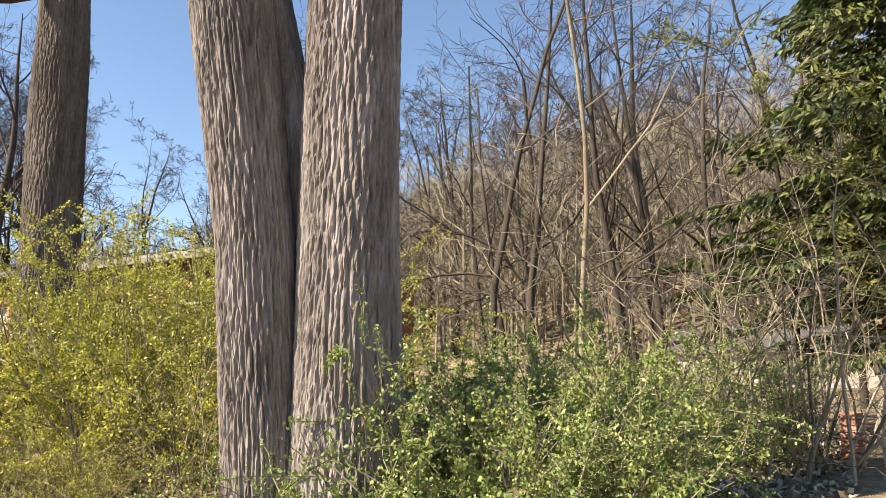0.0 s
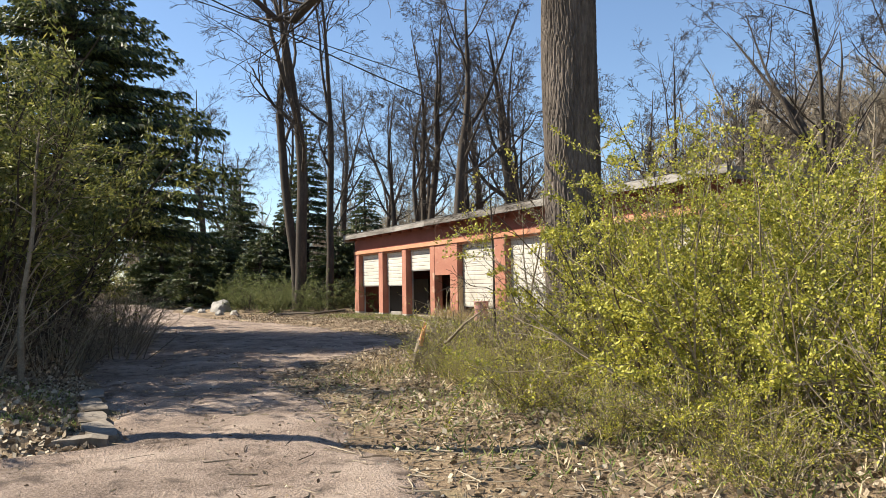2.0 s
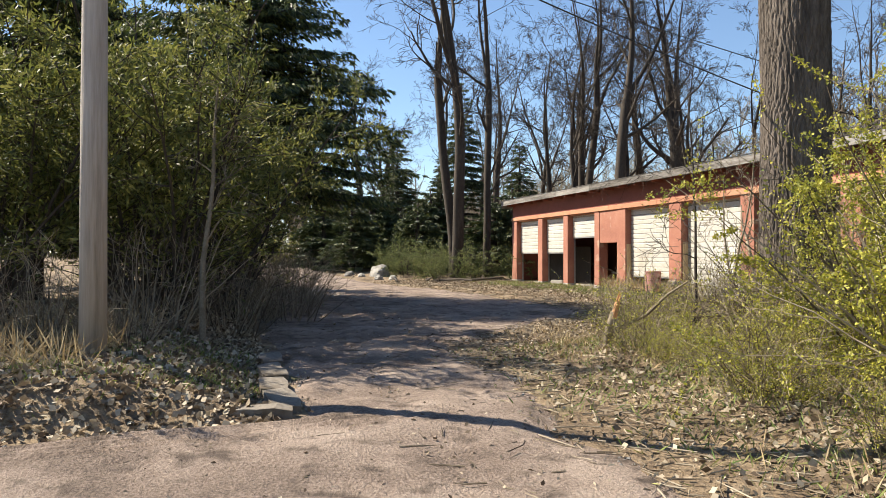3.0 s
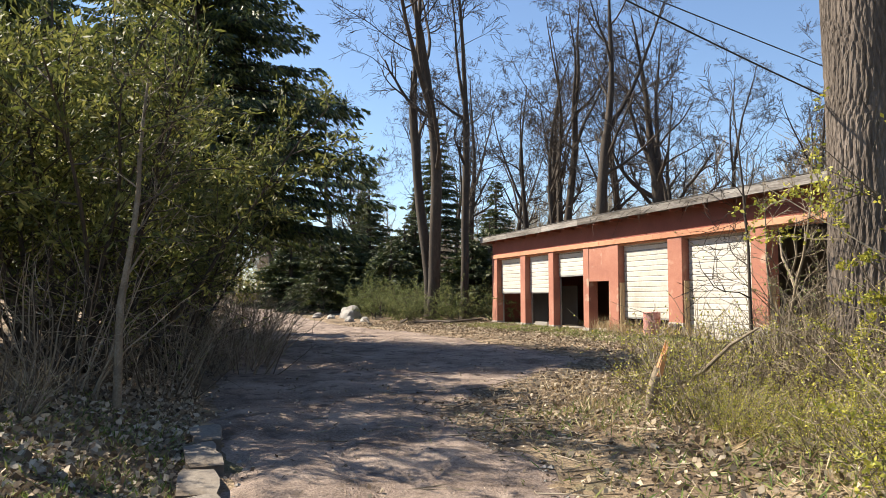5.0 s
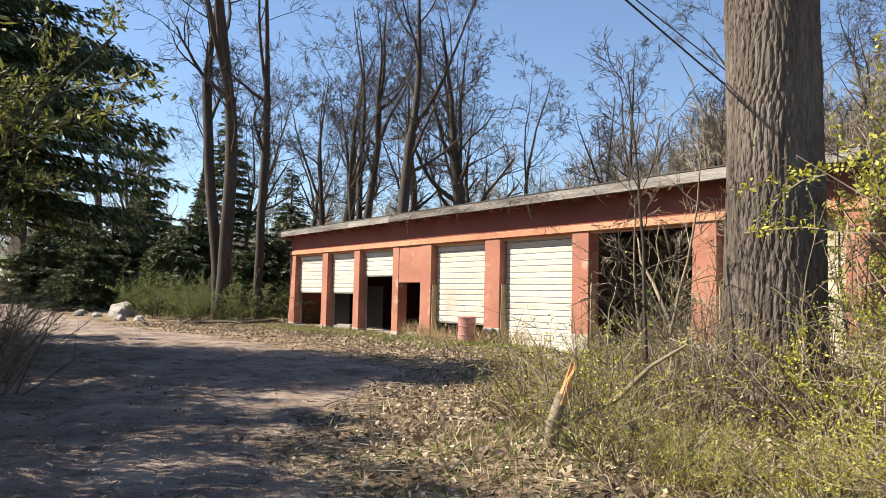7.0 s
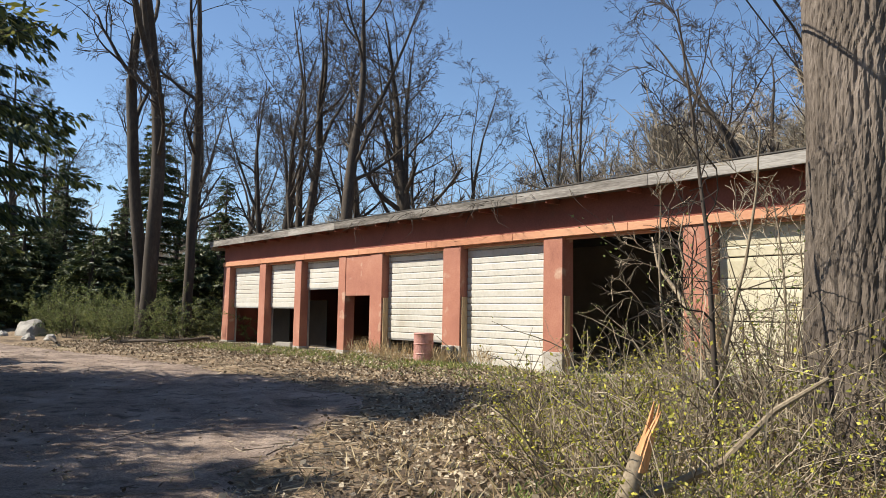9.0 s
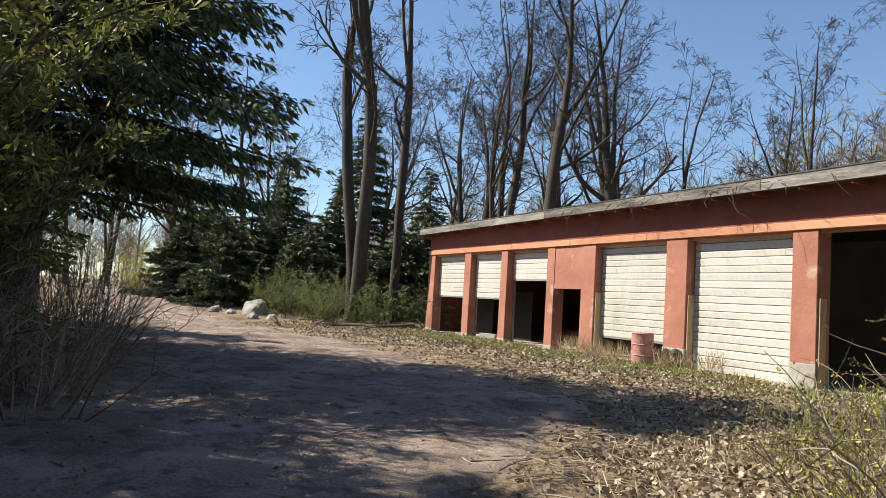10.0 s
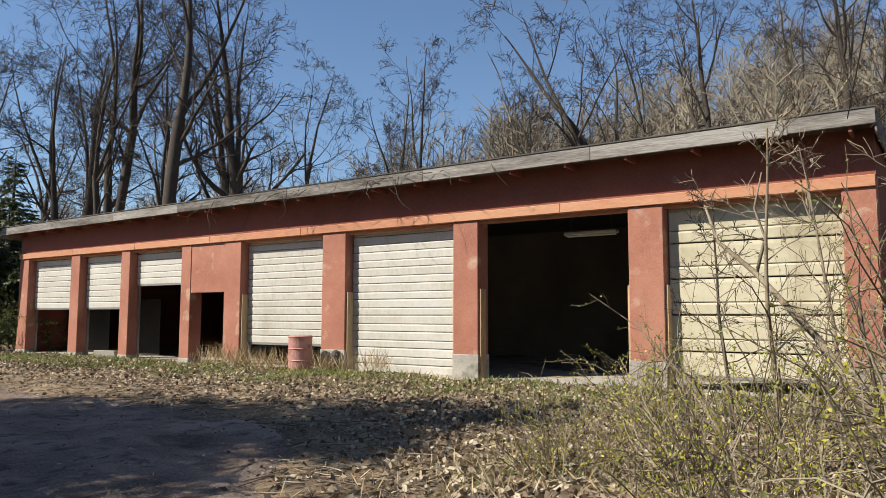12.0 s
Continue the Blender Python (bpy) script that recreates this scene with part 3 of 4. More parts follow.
def bare_tree(seed, h, r, lean=(0, 0), forks=1, clear=0.35, count=11, spread=1.1, limb=0.34, label="tall leafless tree with grey-brown bark"):
    """Trunks that part into winding leaders, each with upswept limbs."""
    rng = np.random.default_rng(seed)
    stem, fine = Build(), Build()

    def carry(pts, rad, n, size, low):
        k_ = len(pts) - 1
        for k in range(n):
            f = low + (1 - low) * (k + rng.uniform()) / n
            i = min(int(f * k_), k_ - 1)
            q = pts[i] + (pts[i + 1] - pts[i]) * (f * k_ - i)
            dd = pts[i + 1] - pts[i]
            dd = turned(rng, dd / np.linalg.norm(dd), rng.uniform(0.45, 1.15))
            limbs(rng, stem, fine, q, dd, size * (1.2 - f * 0.6) * rng.uniform(0.6, 1.15), rad[i] * rng.uniform(0.3, 0.55), 0, spread)

    for s in range(forks):
        a0 = 6.283 * s / forks + rng.uniform(0, 1)
        off = 0.09 if forks > 1 else 0.0
        d = np.array([lean[0] + off * math.cos(a0), lean[1] + off * math.sin(a0), 1.0])
        rr, hh = r * (1 - 0.15 * s), h * (1 - 0.08 * s)
        part_at = hh * rng.uniform(0.34, 0.52)
        pts, end = wander(rng, (0.3 * off * 10 * math.cos(a0) * r, 0.3 * off * 10 * math.sin(a0) * r, -0.3), d / np.linalg.norm(d), part_at, 9, 0.022, 0.01)
        rad = np.linspace(rr, rr * 0.8, 10)
        rad[0] *= 1.25
        stem.tube(pts, rad, 12)
        carry(pts, rad, max(2, count // 4), hh * limb * 0.8, 0.72)
        leaders = 2 if rng.uniform() < 0.65 else 3
        for m in range(leaders):
            ld = turned(rng, end, rng.uniform(0.08, 0.2) if m == 0 else rng.uniform(0.22, 0.42))
            lp, _ = wander(rng, pts[-1] - end * 0.1, ld, (hh - part_at) * rng.uniform(0.8, 1.05), 12, 0.06, 0.035)
            lr = rr * (0.66 if m == 0 else rng.uniform(0.4, 0.55)) * (1 - np.linspace(0, 1, 13) * 0.86)
            stem.tube(lp, lr, 9)
            carry(lp, lr, max(4, count // 2), hh * limb * 0.62, 0.12)
    t = thing("bare_tree", label, "tree", group="bare trees behind the garage")
    part("trunk", stem, BARK_FAR, t, smooth=True)
    part("crown", fine, TWIG, t, "fine bare twigs")
    return t


def put(t, x, y, rz=0, s=1.0, dz=0.0):
    t.matrix_basis = pose(x, y, gz_at(x, y) - 0.1 + dz, 0, 0, rz)
    t.scale = (s, s, s)
    return t


def again(t, x, y, rz=0, s=1.0):
    o = copy_thing(t, pose(x, y, gz_at(x, y) - 0.1, 0, 0, rz))
    o.scale = (s, s, s)
    return o


tree_a = put(bare_tree(11, 27, 0.36, forks=2, clear=0.38, count=8), -45.0, 13.5)
tree_b = put(bare_tree(12, 24, 0.24, (0.02, 0), clear=0.42, count=9), -45.0, 15.45)
tree_c = put(bare_tree(13, 26, 0.42, clear=0.3, count=12), -50.3, 27.4)
tree_d = put(bare_tree(14, 24, 0.50, (0.0, 0), clear=0.28, count=12, limb=0.42), -49.7, 32.7)
tree_e = put(bare_tree(15, 27, 0.34, forks=3, clear=0.35, count=6), -57.7, 28.5)
tree_f = put(bare_tree(16, 22, 0.30, (-0.05, 0), clear=0.3, count=10), -66.0, 29.6)
tree_g = put(bare_tree(17, 21, 0.38, (-0.22, 0), clear=0.35, count=9, limb=0.4), -27.5, 42.0)
random.seed(21)
kinds = [tree_c, tree_d, tree_e, tree_f, tree_b]
for x, y, s in ((-77, 37, 1.1), (-72, 31, 0.9), (-62, 35, 0.9), (-44, 41, 0.8), (-38, 46, 0.75), (-56, 44, 0.9), (-18, 44, 0.8), (-21, 50, 0.9), (-12, 46, 0.85), (-5, 42, 0.8), (-7, 33, 0.7), (-1.5, 36, 0.8), (-85, 24, 0.9),
                (-92, 34, 1.0), (-98, 12, 0.8), (-110, 4, 0.8), (-90, 45, 1.0), (4, 40, 0.8), (-32, 55, 0.9), (9, 48, 0.9), (-105, 22, 0.9), (-54, 36, 0.85), (-60, 40, 1.0), (-68, 40, 1.0), (-47, 47, 0.9), (-82, 30, 1.0), (-70, 24, 0.8), (-75, 16, 0.8), (-84, 9, 0.8), (-90, 0, 0.8), (-102, -6, 0.9), (-95, -14, 0.9), (-34, 40, 0.7), (-25, 47, 0.8), (-15, 38, 0.7), (-88, 16, 0.9)):
    again(random.choice(kinds), x, y, random.uniform(0, 360), s)


def ridged_trunk(rng_seed, path, radii, furrow, sides=280, rings=230):
    """A stout trunk with deep upright furrows in its bark."""
    path, radii = np.asarray(path, float), np.asarray(radii, float)
    zs = np.linspace(path[0, 2], path[-1, 2], rings)
    cx, cy = np.interp(zs, path[:, 2], path[:, 0]), np.interp(zs, path[:, 2], path[:, 1])
    r = np.interp(zs, path[:, 2], radii)
    a = np.linspace(0, 2 * math.pi, sides, endpoint=False)
    A, Z = np.meshgrid(a, zs)
    rng = np.random.default_rng(rng_seed)
    wob = np.zeros_like(A)
    ph = rng.uniform(0, 6.28, 12)
    drift = 0.22 * np.sin(Z * 1.7 + ph[0]) + 0.12 * np.sin(Z * 4.3 + ph[1] + A) + 0.07 * np.sin(Z * 9.1 + ph[2] + 2 * A)
    ridge = np.abs(np.sin(A * 17 + drift * 8 + 0.22 * np.sin(Z * 13 + A * 5) + ph[3])) ** 0.6 * 0.55 + np.abs(np.sin(A * 27 - drift * 10 + 1.1 * np.sin(Z * 3.2 + ph[4]) + 0.25 * np.sin(Z * 17 + A * 8) + ph[5])) ** 0.7 * 0.45
    cracks = 0.14 * np.clip(np.sin(Z * 23 + 4 * np.sin(A * 9 + ph[6]) + 3 * np.sin(A * 23)), 0.55, 1)
    lump = 0.035 * np.sin(2 * A + Z * 0.8 + ph[7]) + 0.02 * np.sin(3 * A - Z * 1.7 + ph[8])
    rr = r[:, None] * (1 + lump) + furrow * (ridge - 0.6 - cracks * 0.4) + rng.normal(size=A.shape) * furrow * 0.08
    v = np.stack([cx[:, None] + rr * np.cos(A), cy[:, None] + rr * np.sin(A), Z], -1).reshape(-1, 3)
    i, j = np.meshgrid(np.arange(rings - 1), np.arange(sides), indexing="ij")
    j2 = (j + 1) % sides
    b = Build()
    b.add(v, np.stack([i * sides + j, i * sides + j2, (i + 1) * sides + j2, (i + 1) * sides + j], -1).reshape(-1, 4))
    return b


def crown_over(seed, tops, limbs_n=3, size=5.0):
    rng = np.random.default_rng(seed)
    stem, fine = Build(), Build()
    for p, d, r in tops:
        for k in range(limbs_n):
            limbs(rng, stem, fine, p, turned(rng, np.array(d) / np.linalg.norm(d), rng.uniform(0.2, 1.0)), size * rng.uniform(0.7, 1.2), r * rng.uniform(0.3, 0.5), 0, 0.9, 0.004)
    return stem, fine


twin = thing("twin_tree", "two stout trunks with furrowed grey bark from one root", "tree")
part("trunk", ridged_trunk(1, [(-2.46, 4.38, -0.3), (-2.50, 4.34, 0.3), (-2.56, 4.29, 2.1), (-2.71, 4.13, 4.0), (-3.1, 3.8, 9)], [0.36, 0.26, 0.277, 0.295, 0.24], 0.036), BARK, twin)
part("trunk", ridged_trunk(2, [(-1.98, 4.60, -0.3), (-1.97, 4.60, 0.3), (-1.95, 4.59, 2.1), (-1.91, 4.61, 4.0), (-1.8, 4.75, 9)], [0.46, 0.375, 0.357, 0.35, 0.28], 0.038), BARK, twin)
part("trunk", ridged_trunk(5, [(-2.36, 4.62, 1.0), (-2.36, 4.62, 2.2), (-2.46, 4.58, 3.2), (-2.66, 4.50, 4.2), (-2.95, 4.5, 6.2)], [0.10, 0.13, 0.15, 0.15, 0.12], 0.014, 90, 120), BARK, twin, "third, shaded stem in the fork")
st, fi = crown_over(3, [((-3.1, 3.8, 8.9), (-0.1, 0, 1), 0.24), ((-1.8, 4.75, 8.9), (0.15, 0.1, 1), 0.28)])
part("branch_wood", st, BARK_FAR, twin, smooth=True)
part("crown", fi, TWIG, twin)
great = thing("great_tree", "massive trunk with furrowed bark before the garage", "tree")
part("trunk", ridged_trunk(4, [(-12.42, 8.76, -0.3), (-12.42, 8.76, 0.5), (-12.42, 8.76, 3), (-12.45, 8.78, 7), (-12.5, 8.8, 12)], [0.72, 0.56, 0.53, 0.49, 0.42], 0.034, 320, 300), BARK_BROWN, great)
st, fi = crown_over(6, [((-12.5, 8.8, 11.8), (0, 0, 1), 0.42)], 4, 6)
reach = np.array([(-12.45, 8.7, 8.8), (-12.3, 7.6, 8.1), (-12.0, 6.4, 7.5), (-12.1, 5.5, 6.9), (-12.3, 5.3, 6.6), (-12.55, 4.7, 6.55), (-12.8, 4.1, 6.5), (-13.0, 3.8, 6.2), (-13.15, 3.6, 5.95), (-13.2, 3.3, 5.95),
                  (-13.2, 2.9, 6.25), (-13.2, 2.3, 6.6)])
st.tube(reach, np.linspace(0.13, 0.035, len(reach)), 8)
rng = np.random.default_rng(61)
for k in range(16):
    q = reach[rng.integers(3, len(reach))]
    limbs(rng, st, fi, q, turned(rng, np.array([-0.3, -0.8, -0.1]), rng.uniform(0.3, 1.3)), rng.uniform(0.8, 2.0), 0.028, 2, 0.9, 0.005)
part("branch_wood", st, BARK_FAR, great, smooth=True)
part("crown", fi, TWIG, great)


# ---- conifers ----
def conifer(seed, h, r, density=1.0, tuft=0.30, mat=None, first=0.04, label="dark green spruce at the yard edge", droop=0.35, wide=0.055, belly=1.0, whorl=11, hang=0.25):
    rng = np.random.default_rng(seed)
    stem, green = Build(), Build()
    stem.tube([(0, 0, -0.3), (0, 0, h * 0.5), (0, 0, h)], [r * 0.075 + 0.03, r * 0.045 + 0.02, 0.012], 8)
    levels = int(h * 2.6)
    for k in range(levels):
        f = first + (1 - first) * k / levels
        z, reach = f * h, r * (1 - f) ** 0.8 * min(1.0, belly + 1.6 * f) * rng.uniform(0.85, 1.1) + 0.12
        for s in range(whorl if f < 0.75 else 5):
            a = rng.uniform(0, 6.283)
            ln = reach * rng.uniform(0.65, 1.18)
            out = np.array([math.cos(a), math.sin(a), 0])
            u = np.linspace(0, 1, 6)
            pts = np.array([0, 0, z + rng.uniform(-0.3, 0.3) * (whorl > 7)]) + out * (u * ln)[:, None]
            pts[:, 2] += ln * (0.15 * u - droop * u ** 2 + 0.12 * u ** 4)
            stem.tube(pts, np.linspace(0.012 + 0.012 * ln, 0.005, 6), 3)
            m = int((6 + 13 * ln) * density)
            w = rng.uniform(0.12, 1, m) ** 0.7
            base = np.stack([np.interp(w, u, pts[:, q]) for q in range(3)], -1)
            side = np.cross(out, [0, 0, 1.0]) * rng.choice([-1, 1], (m, 1))
            ax = out * 0.9 + side * rng.uniform(0.3, 1.1, (m, 1)) + np.array([0, 0, -hang])
            off = side * rng.uniform(0, 0.22, (m, 1)) * ln * (1 - w[:, None] * 0.6)
            green.leaves(base + off, tuft, wide, rng, 0.15, ax)
            green.leaves(base + off * 0.6, tuft * 0.8, wide, rng, 0.3, ax)
            green.leaves(base + off * 1.1, tuft * 0.7, wide, rng, 0.0, ax)
    t = thing("conifer", label, "conifer", group="spruces")
    part("trunk", stem, BARK_FAR, t)
    part("crown", green, mat or NEEDLE, t)
    return t


sp1 = put(conifer(1, 10.8, 3.2, 1.3), -62, 13.9)
sp2 = put(conifer(2, 14.5, 3.4, 1.3), -58, 18.2)
sp3 = put(conifer(3, 11.0, 2.9, 1.3), -63, 25.2)
again(sp1, -60, 10.2, 80, 0.62)
again(sp2, -57, 12.2, 120, 0.42)
again(sp3, -66, 8.4, 200, 0.75)
again(sp1, -72, 10.5, 20, 0.9)
again(sp2, -55, 15.6, 30, 0.6)
again(sp3, -80, 18, 0, 1.0)
sq = put(conifer(8, 5.2, 3.4, 2.2, 0.34, None, 0.02, "broad dark young spruce at the yard edge", 0.3, 0.07), -53.0, 8.6)
for x, y, rz, s in ((-56.5, 10.6, 40, 1.1), (-50.5, 12.6, 90, 0.9), (-58.5, 7.4, 150, 1.0), (-54, 14.5, 200, 1.15), (-49, 17.5, 250, 1.0), (-63, 9.5, 20, 1.3), (-52, 20, 70, 1.2)):
    again(sq, x, y, rz, s)

# evergreens by the drive: a spruce and olive junipers
hl = "tall dark spruce hanging over the drive"
big1 = put(conifer(5, 15.0, 7.4, 1.7, 0.24, NEEDLE_DEEP, 0.24, hl, 0.34, 0.055, 0.5, 13, 0.75), -28.3, 0.6)
big2 = put(conifer(6, 12, 4.8, 2.0, 0.24, NEEDLE_DEEP, 0.14, hl, 0.36, 0.06, 0.6, 12, 0.75), -24.0, -4.8)
again(big1, -34.0, -4.5, 70, 0.95)
again(big2, -39.0, -1.5, 160, 0.85)


def juniper(seed, h, r, n_stems, leaves_n, mat, label):
    """A ragged evergreen bush with many upswept stems."""
    rng = np.random.default_rng(seed)
    stem, green = Build(), Build()
    for s in range(n_stems):
        a = rng.uniform(0, 6.283)
        tilt = rng.uniform(0.05, 0.75)
        d = np.array([math.cos(a) * tilt, math.sin(a) * tilt, 1.0])
        ln = h * rng.uniform(0.6, 1.0) * (1.1 - 0.35 * tilt)
        pts, _ = wander(rng, (math.cos(a) * 0.2 * r * rng.uniform(), math.sin(a) * 0.2 * r * rng.uniform(), -0.15), d / np.linalg.norm(d), ln, 8, 0.09, 0.03)
        stem.tube(pts, np.linspace(0.045, 0.01, 9), 5)
        for k in range(13):
            f = rng.uniform(0.18, 1)
            i = min(int(f * 8), 7)
            q = pts[i] + (pts[i + 1] - pts[i]) * (f * 8 - i)
            sub, sd = wander(rng, q, turned(rng, np.array([0, 0, 1.0]), rng.uniform(0.7, 1.5)), r * rng.uniform(0.3, 0.75) * (1.15 - 0.5 * f), 5, 0.16, 0.03)
            stem.tube(sub, np.linspace(0.014, 0.004, 6), 3)
            m = int(leaves_n * rng.uniform(0.4, 1.3) * (0.25 if f < 0.3 else 1))
            w = rng.uniform(0.15, 1, m)
            base = np.stack([np.interp(w, np.linspace(0, 1, 6), sub[:, c]) for c in range(3)], -1) + rng.normal(size=(m, 3)) * 0.07
            ax = np.repeat(sd[None], m, 0) * 0.8 + rng.normal(size=(m, 3)) * 0.55
            green.leaves(base, 0.13, 0.034, rng, 0.0, ax)
    t = thing("juniper", label, "evergreen", group="junipers by the drive")
    part("stem", stem, BARK_FAR, t)
    part("crown", green, mat, t)
    return t


jl = "ragged olive-green juniper crowding the drive"
j1 = put(juniper(31, 7.2, 3.2, 30, 105, NEEDLE_OLIVE, jl), -17.6, -1.2)
j2 = put(juniper(32, 6.4, 3.0, 28, 105, NEEDLE_OLIVE, jl), -15.9, -4.0)
j3 = put(juniper(33, 6.4, 2.6, 26, 105, NEEDLE_OLIVE, jl), -21.2, -0.2)
again(j2, -19.5, -6.5, 70, 1.05)
again(j1, -16.2, -7.8, 140, 0.75)
again(j3, -27.5, -1.4, 40, 0.8)
again(j2, -30, -3, 10, 1.0)


# ---- shrubs ----
def shrub(seed, h, r, n_stems, leaves_n, leaf, mat_leaf, mat_stem, name, label, category="shrub", arch=0.05, width=0.6, subs=7):
    rng = np.random.default_rng(seed)
    stem, green = Build(), Build()
    for s in range(n_stems):
        a, tilt = rng.uniform(0, 6.283), abs(rng.normal()) * 0.45
        d = np.array([math.cos(a) * tilt, math.sin(a) * tilt, 1.0])
        rb_ = r * 0.45 * math.sqrt(rng.uniform())
        ln = h * rng.uniform(0.5, 1.12)
        pts, _ = wander(rng, (math.cos(a) * rb_, math.sin(a) * rb_, -0.1), d / np.linalg.norm(d), ln, 7, 0.10, -arch)
        stem.tube(pts, np.linspace(0.004 + 0.005 * h, 0.003, 8), 4)
        for k in range(subs):
            f = rng.uniform(0.15, 1)
            i = min(int(f * 7), 6)
            q = pts[i] + (pts[i + 1] - pts[i]) * (f * 7 - i)
            dd = pts[i + 1] - pts[i]
            sub, sd = wander(rng, q, turned(rng, dd / np.linalg.norm(dd), rng.uniform(0.4, 1.3)), r * rng.uniform(0.2, 0.6), 4, 0.2, -arch * 0.5)
            stem.tube(sub, np.linspace(0.005, 0.0022, 5), 3)
            m = int(leaves_n * rng.uniform(0.2, 1.5))
            w = rng.uniform(0.1, 1, m)
            base = np.stack([np.interp(w, np.linspace(0, 1, 5), sub[:, c]) for c in range(3)], -1) + rng.normal(size=(m, 3)) * leaf * 0.6
            green.leaves(base, leaf, leaf * width, rng)
    t = thing(name, label, category, group=name + "s along the walk")
    part("stem", stem, mat_stem, t)
    if green.n:
        part("foliage", green, mat_leaf, t)
    return t


yl = "thicket shrub in yellow-green spring leaf"
y1 = put(shrub(41, 3.0, 1.8, 58, 110, 0.036, LEAF_YELLOW, PALE_TWIG, "flowering_shrub", yl), -8.2, 7.0)
y2 = put(shrub(42, 2.7, 1.7, 56, 105, 0.035, LEAF_YELLOW, PALE_TWIG, "flowering_shrub", yl), -6.3, 6.4)
y3 = put(shrub(43, 1.6, 1.4, 46, 32, 0.032, LEAF_YELLOW, PALE_TWIG, "flowering_shrub", yl), -9.6, 7.2)
again(y1, -5.4, 8.0, 100, 0.95)
again(y2, -7.6, 8.6, 50, 1.15)
again(y3, -4.6, 5.9, 30, 1.0)

again(y2, -9.2, 11.6, 10, 1.35)
again(y1, -11.0, 12.6, 90, 1.15)
again(y1, -7.9, 7.6, 290, 1.12)
gl = "shrub in small fresh green leaf"
g1 = put(shrub(51, 1.6, 1.4, 52, 80, 0.031, LEAF_GREEN, PALE_TWIG, "green_shrub", gl), -1.25, 4.55)
g2 = put(shrub(52, 1.4, 1.3, 50, 80, 0.030, LEAF_GREEN, PALE_TWIG, "green_shrub", gl), -0.7, 5.9)
again(g1, -1.2, 7.0, 70, 1.05)
again(g2, -0.9, 5.3, 170, 1.0)
again(g2, -1.75, 4.15, 320, 0.6)
again(g1, -0.5, 9.2, 210, 1.0)
again(g2, -2.3, 4.9, 20, 0.75)
again(g2, -6.5, 9.6, 80, 1.2)
tl = "tangle of pale dry stems with sparse yellow-green leaf buds"
d1 = put(shrub(61, 1.3, 1.2, 48, 9, 0.032, LEAF_YELLOW, PALE_TWIG, "dry_shrub", tl), -13.2, 6.6)
d2 = put(shrub(62, 1.5, 1.3, 44, 10, 0.034, LEAF_YELLOW, PALE_TWIG, "dry_shrub", tl), -11.4, 8.3)
dd_spots = ((-10.3, 9.4, 0, 1.2), (-10.9, 8.2, 130, 1.0))
d3 = put(shrub(63, 2.6, 1.3, 26, 7, 0.034, LEAF_GREEN, PALE_TWIG, "dry_shrub", tl), -13.6, 9.6)
for o, x, y, rz, s in ((d1, -14.6, 7.4, 50, 0.9), (d2, -15.3, 9.3, 90, 0.95), (d3, -15.2, 11.6, 160, 0.9), (d1, -12.2, 5.9, 170, 0.8), (d1, -16.6, 9.0, 20, 0.7), (d2, -10.4, 7.1, 220, 0.9),
                       (d2, -13.8, 11.2, 10, 1.1), (d2, -16.8, 12.0, 200, 0.8), (d3, -11.7, 10.6, 250, 0.9), (d1, -9.0, 5.6, 80, 0.8), (d3, -13.2, 14.6, 20, 1.1)):
    again(o, x, y, rz, s)
for x, y, rz, s in dd_spots:
    again(d3, x, y, rz, s)
for x, y, rz, s in ((-7.0, 4.9, 0, 0.5), (-8.8, 5.1, 60, 0.55), (-10.2, 5.7, 120, 0.5), (-5.3, 4.9, 200, 0.5), (-11.3, 5.6, 30, 0.45), (-6.1, 5.3, 250, 0.6), (-9.6, 6.2, 300, 0.6)):
    again(y3, x, y, rz, s)
vl = "bare brown brush under the evergreens"
v1 = put(shrub(71, 2.1, 1.4, 40, 1, 0.03, LEAF_GREEN, PALE_TWIG, "brush", vl), -15.2, -1.2)
for x, y, rz, s in ((-17.2, 0.0, 60, 0.9), (-20.2, 0.3, 120, 1.0), (-23.0, 0.4, 30, 1.0), (-13.6, -2.4, 200, 0.8), (-26.0, 0.6, 250, 1.1), (-29.0, 0.3, 20, 1.0), (-12.8, -4.0, 20, 0.8), (-20.5, 1.45, 70, 0.9), (-22.6, 1.6, 140, 1.0), (-25.2, 1.8, 300, 1.1), (-28.4, 1.9, 10, 1.1), (-31.5, 2.0, 200, 1.2),
                    (-12.9, -2.0, 100, 0.5), (-13.3, -1.3, 10, 0.5), (-12.2, -2.7, 220, 0.45), (-12.5, 7.9, 40, 0.75), (-13.2, 8.2, 160, 0.8), (-11.8, 8.0, 280, 0.7), (-13.4, 9.2, 90, 0.8)):
    again(v1, x, y, rz, s)
fl = "low green shrub at the yard's far edge"
f1 = put(shrub(81, 2.0, 1.9, 36, 46, 0.055, LEAF_DULL, TWIG, "green_shrub", fl), -44.0, 12.0)
for x, y, rz, s in ((-46.5, 11.2, 60, 1.1), (-43.6, 14.6, 100, 1.0), (-49, 10.8, 10, 1.0), (-53, 9.6, 200, 1.1), (-47.5, 13.6, 150, 1.2), (-51, 12.5, 30, 1.3), (-56, 9.0, 80, 1.0), (-43.2, 17.5, 10, 1.2)):
    again(f1, x, y, rz, s)
again(y1, -78, 6.2, 40, 1.3)


# ---- pole and cables ----
pole = thing("utility_pole", "silvered wooden utility pole on the grassy verge", "pole", (-12.1, -1.5, gz_at(-12.1, -1.5) - 0.2))
b = Build()
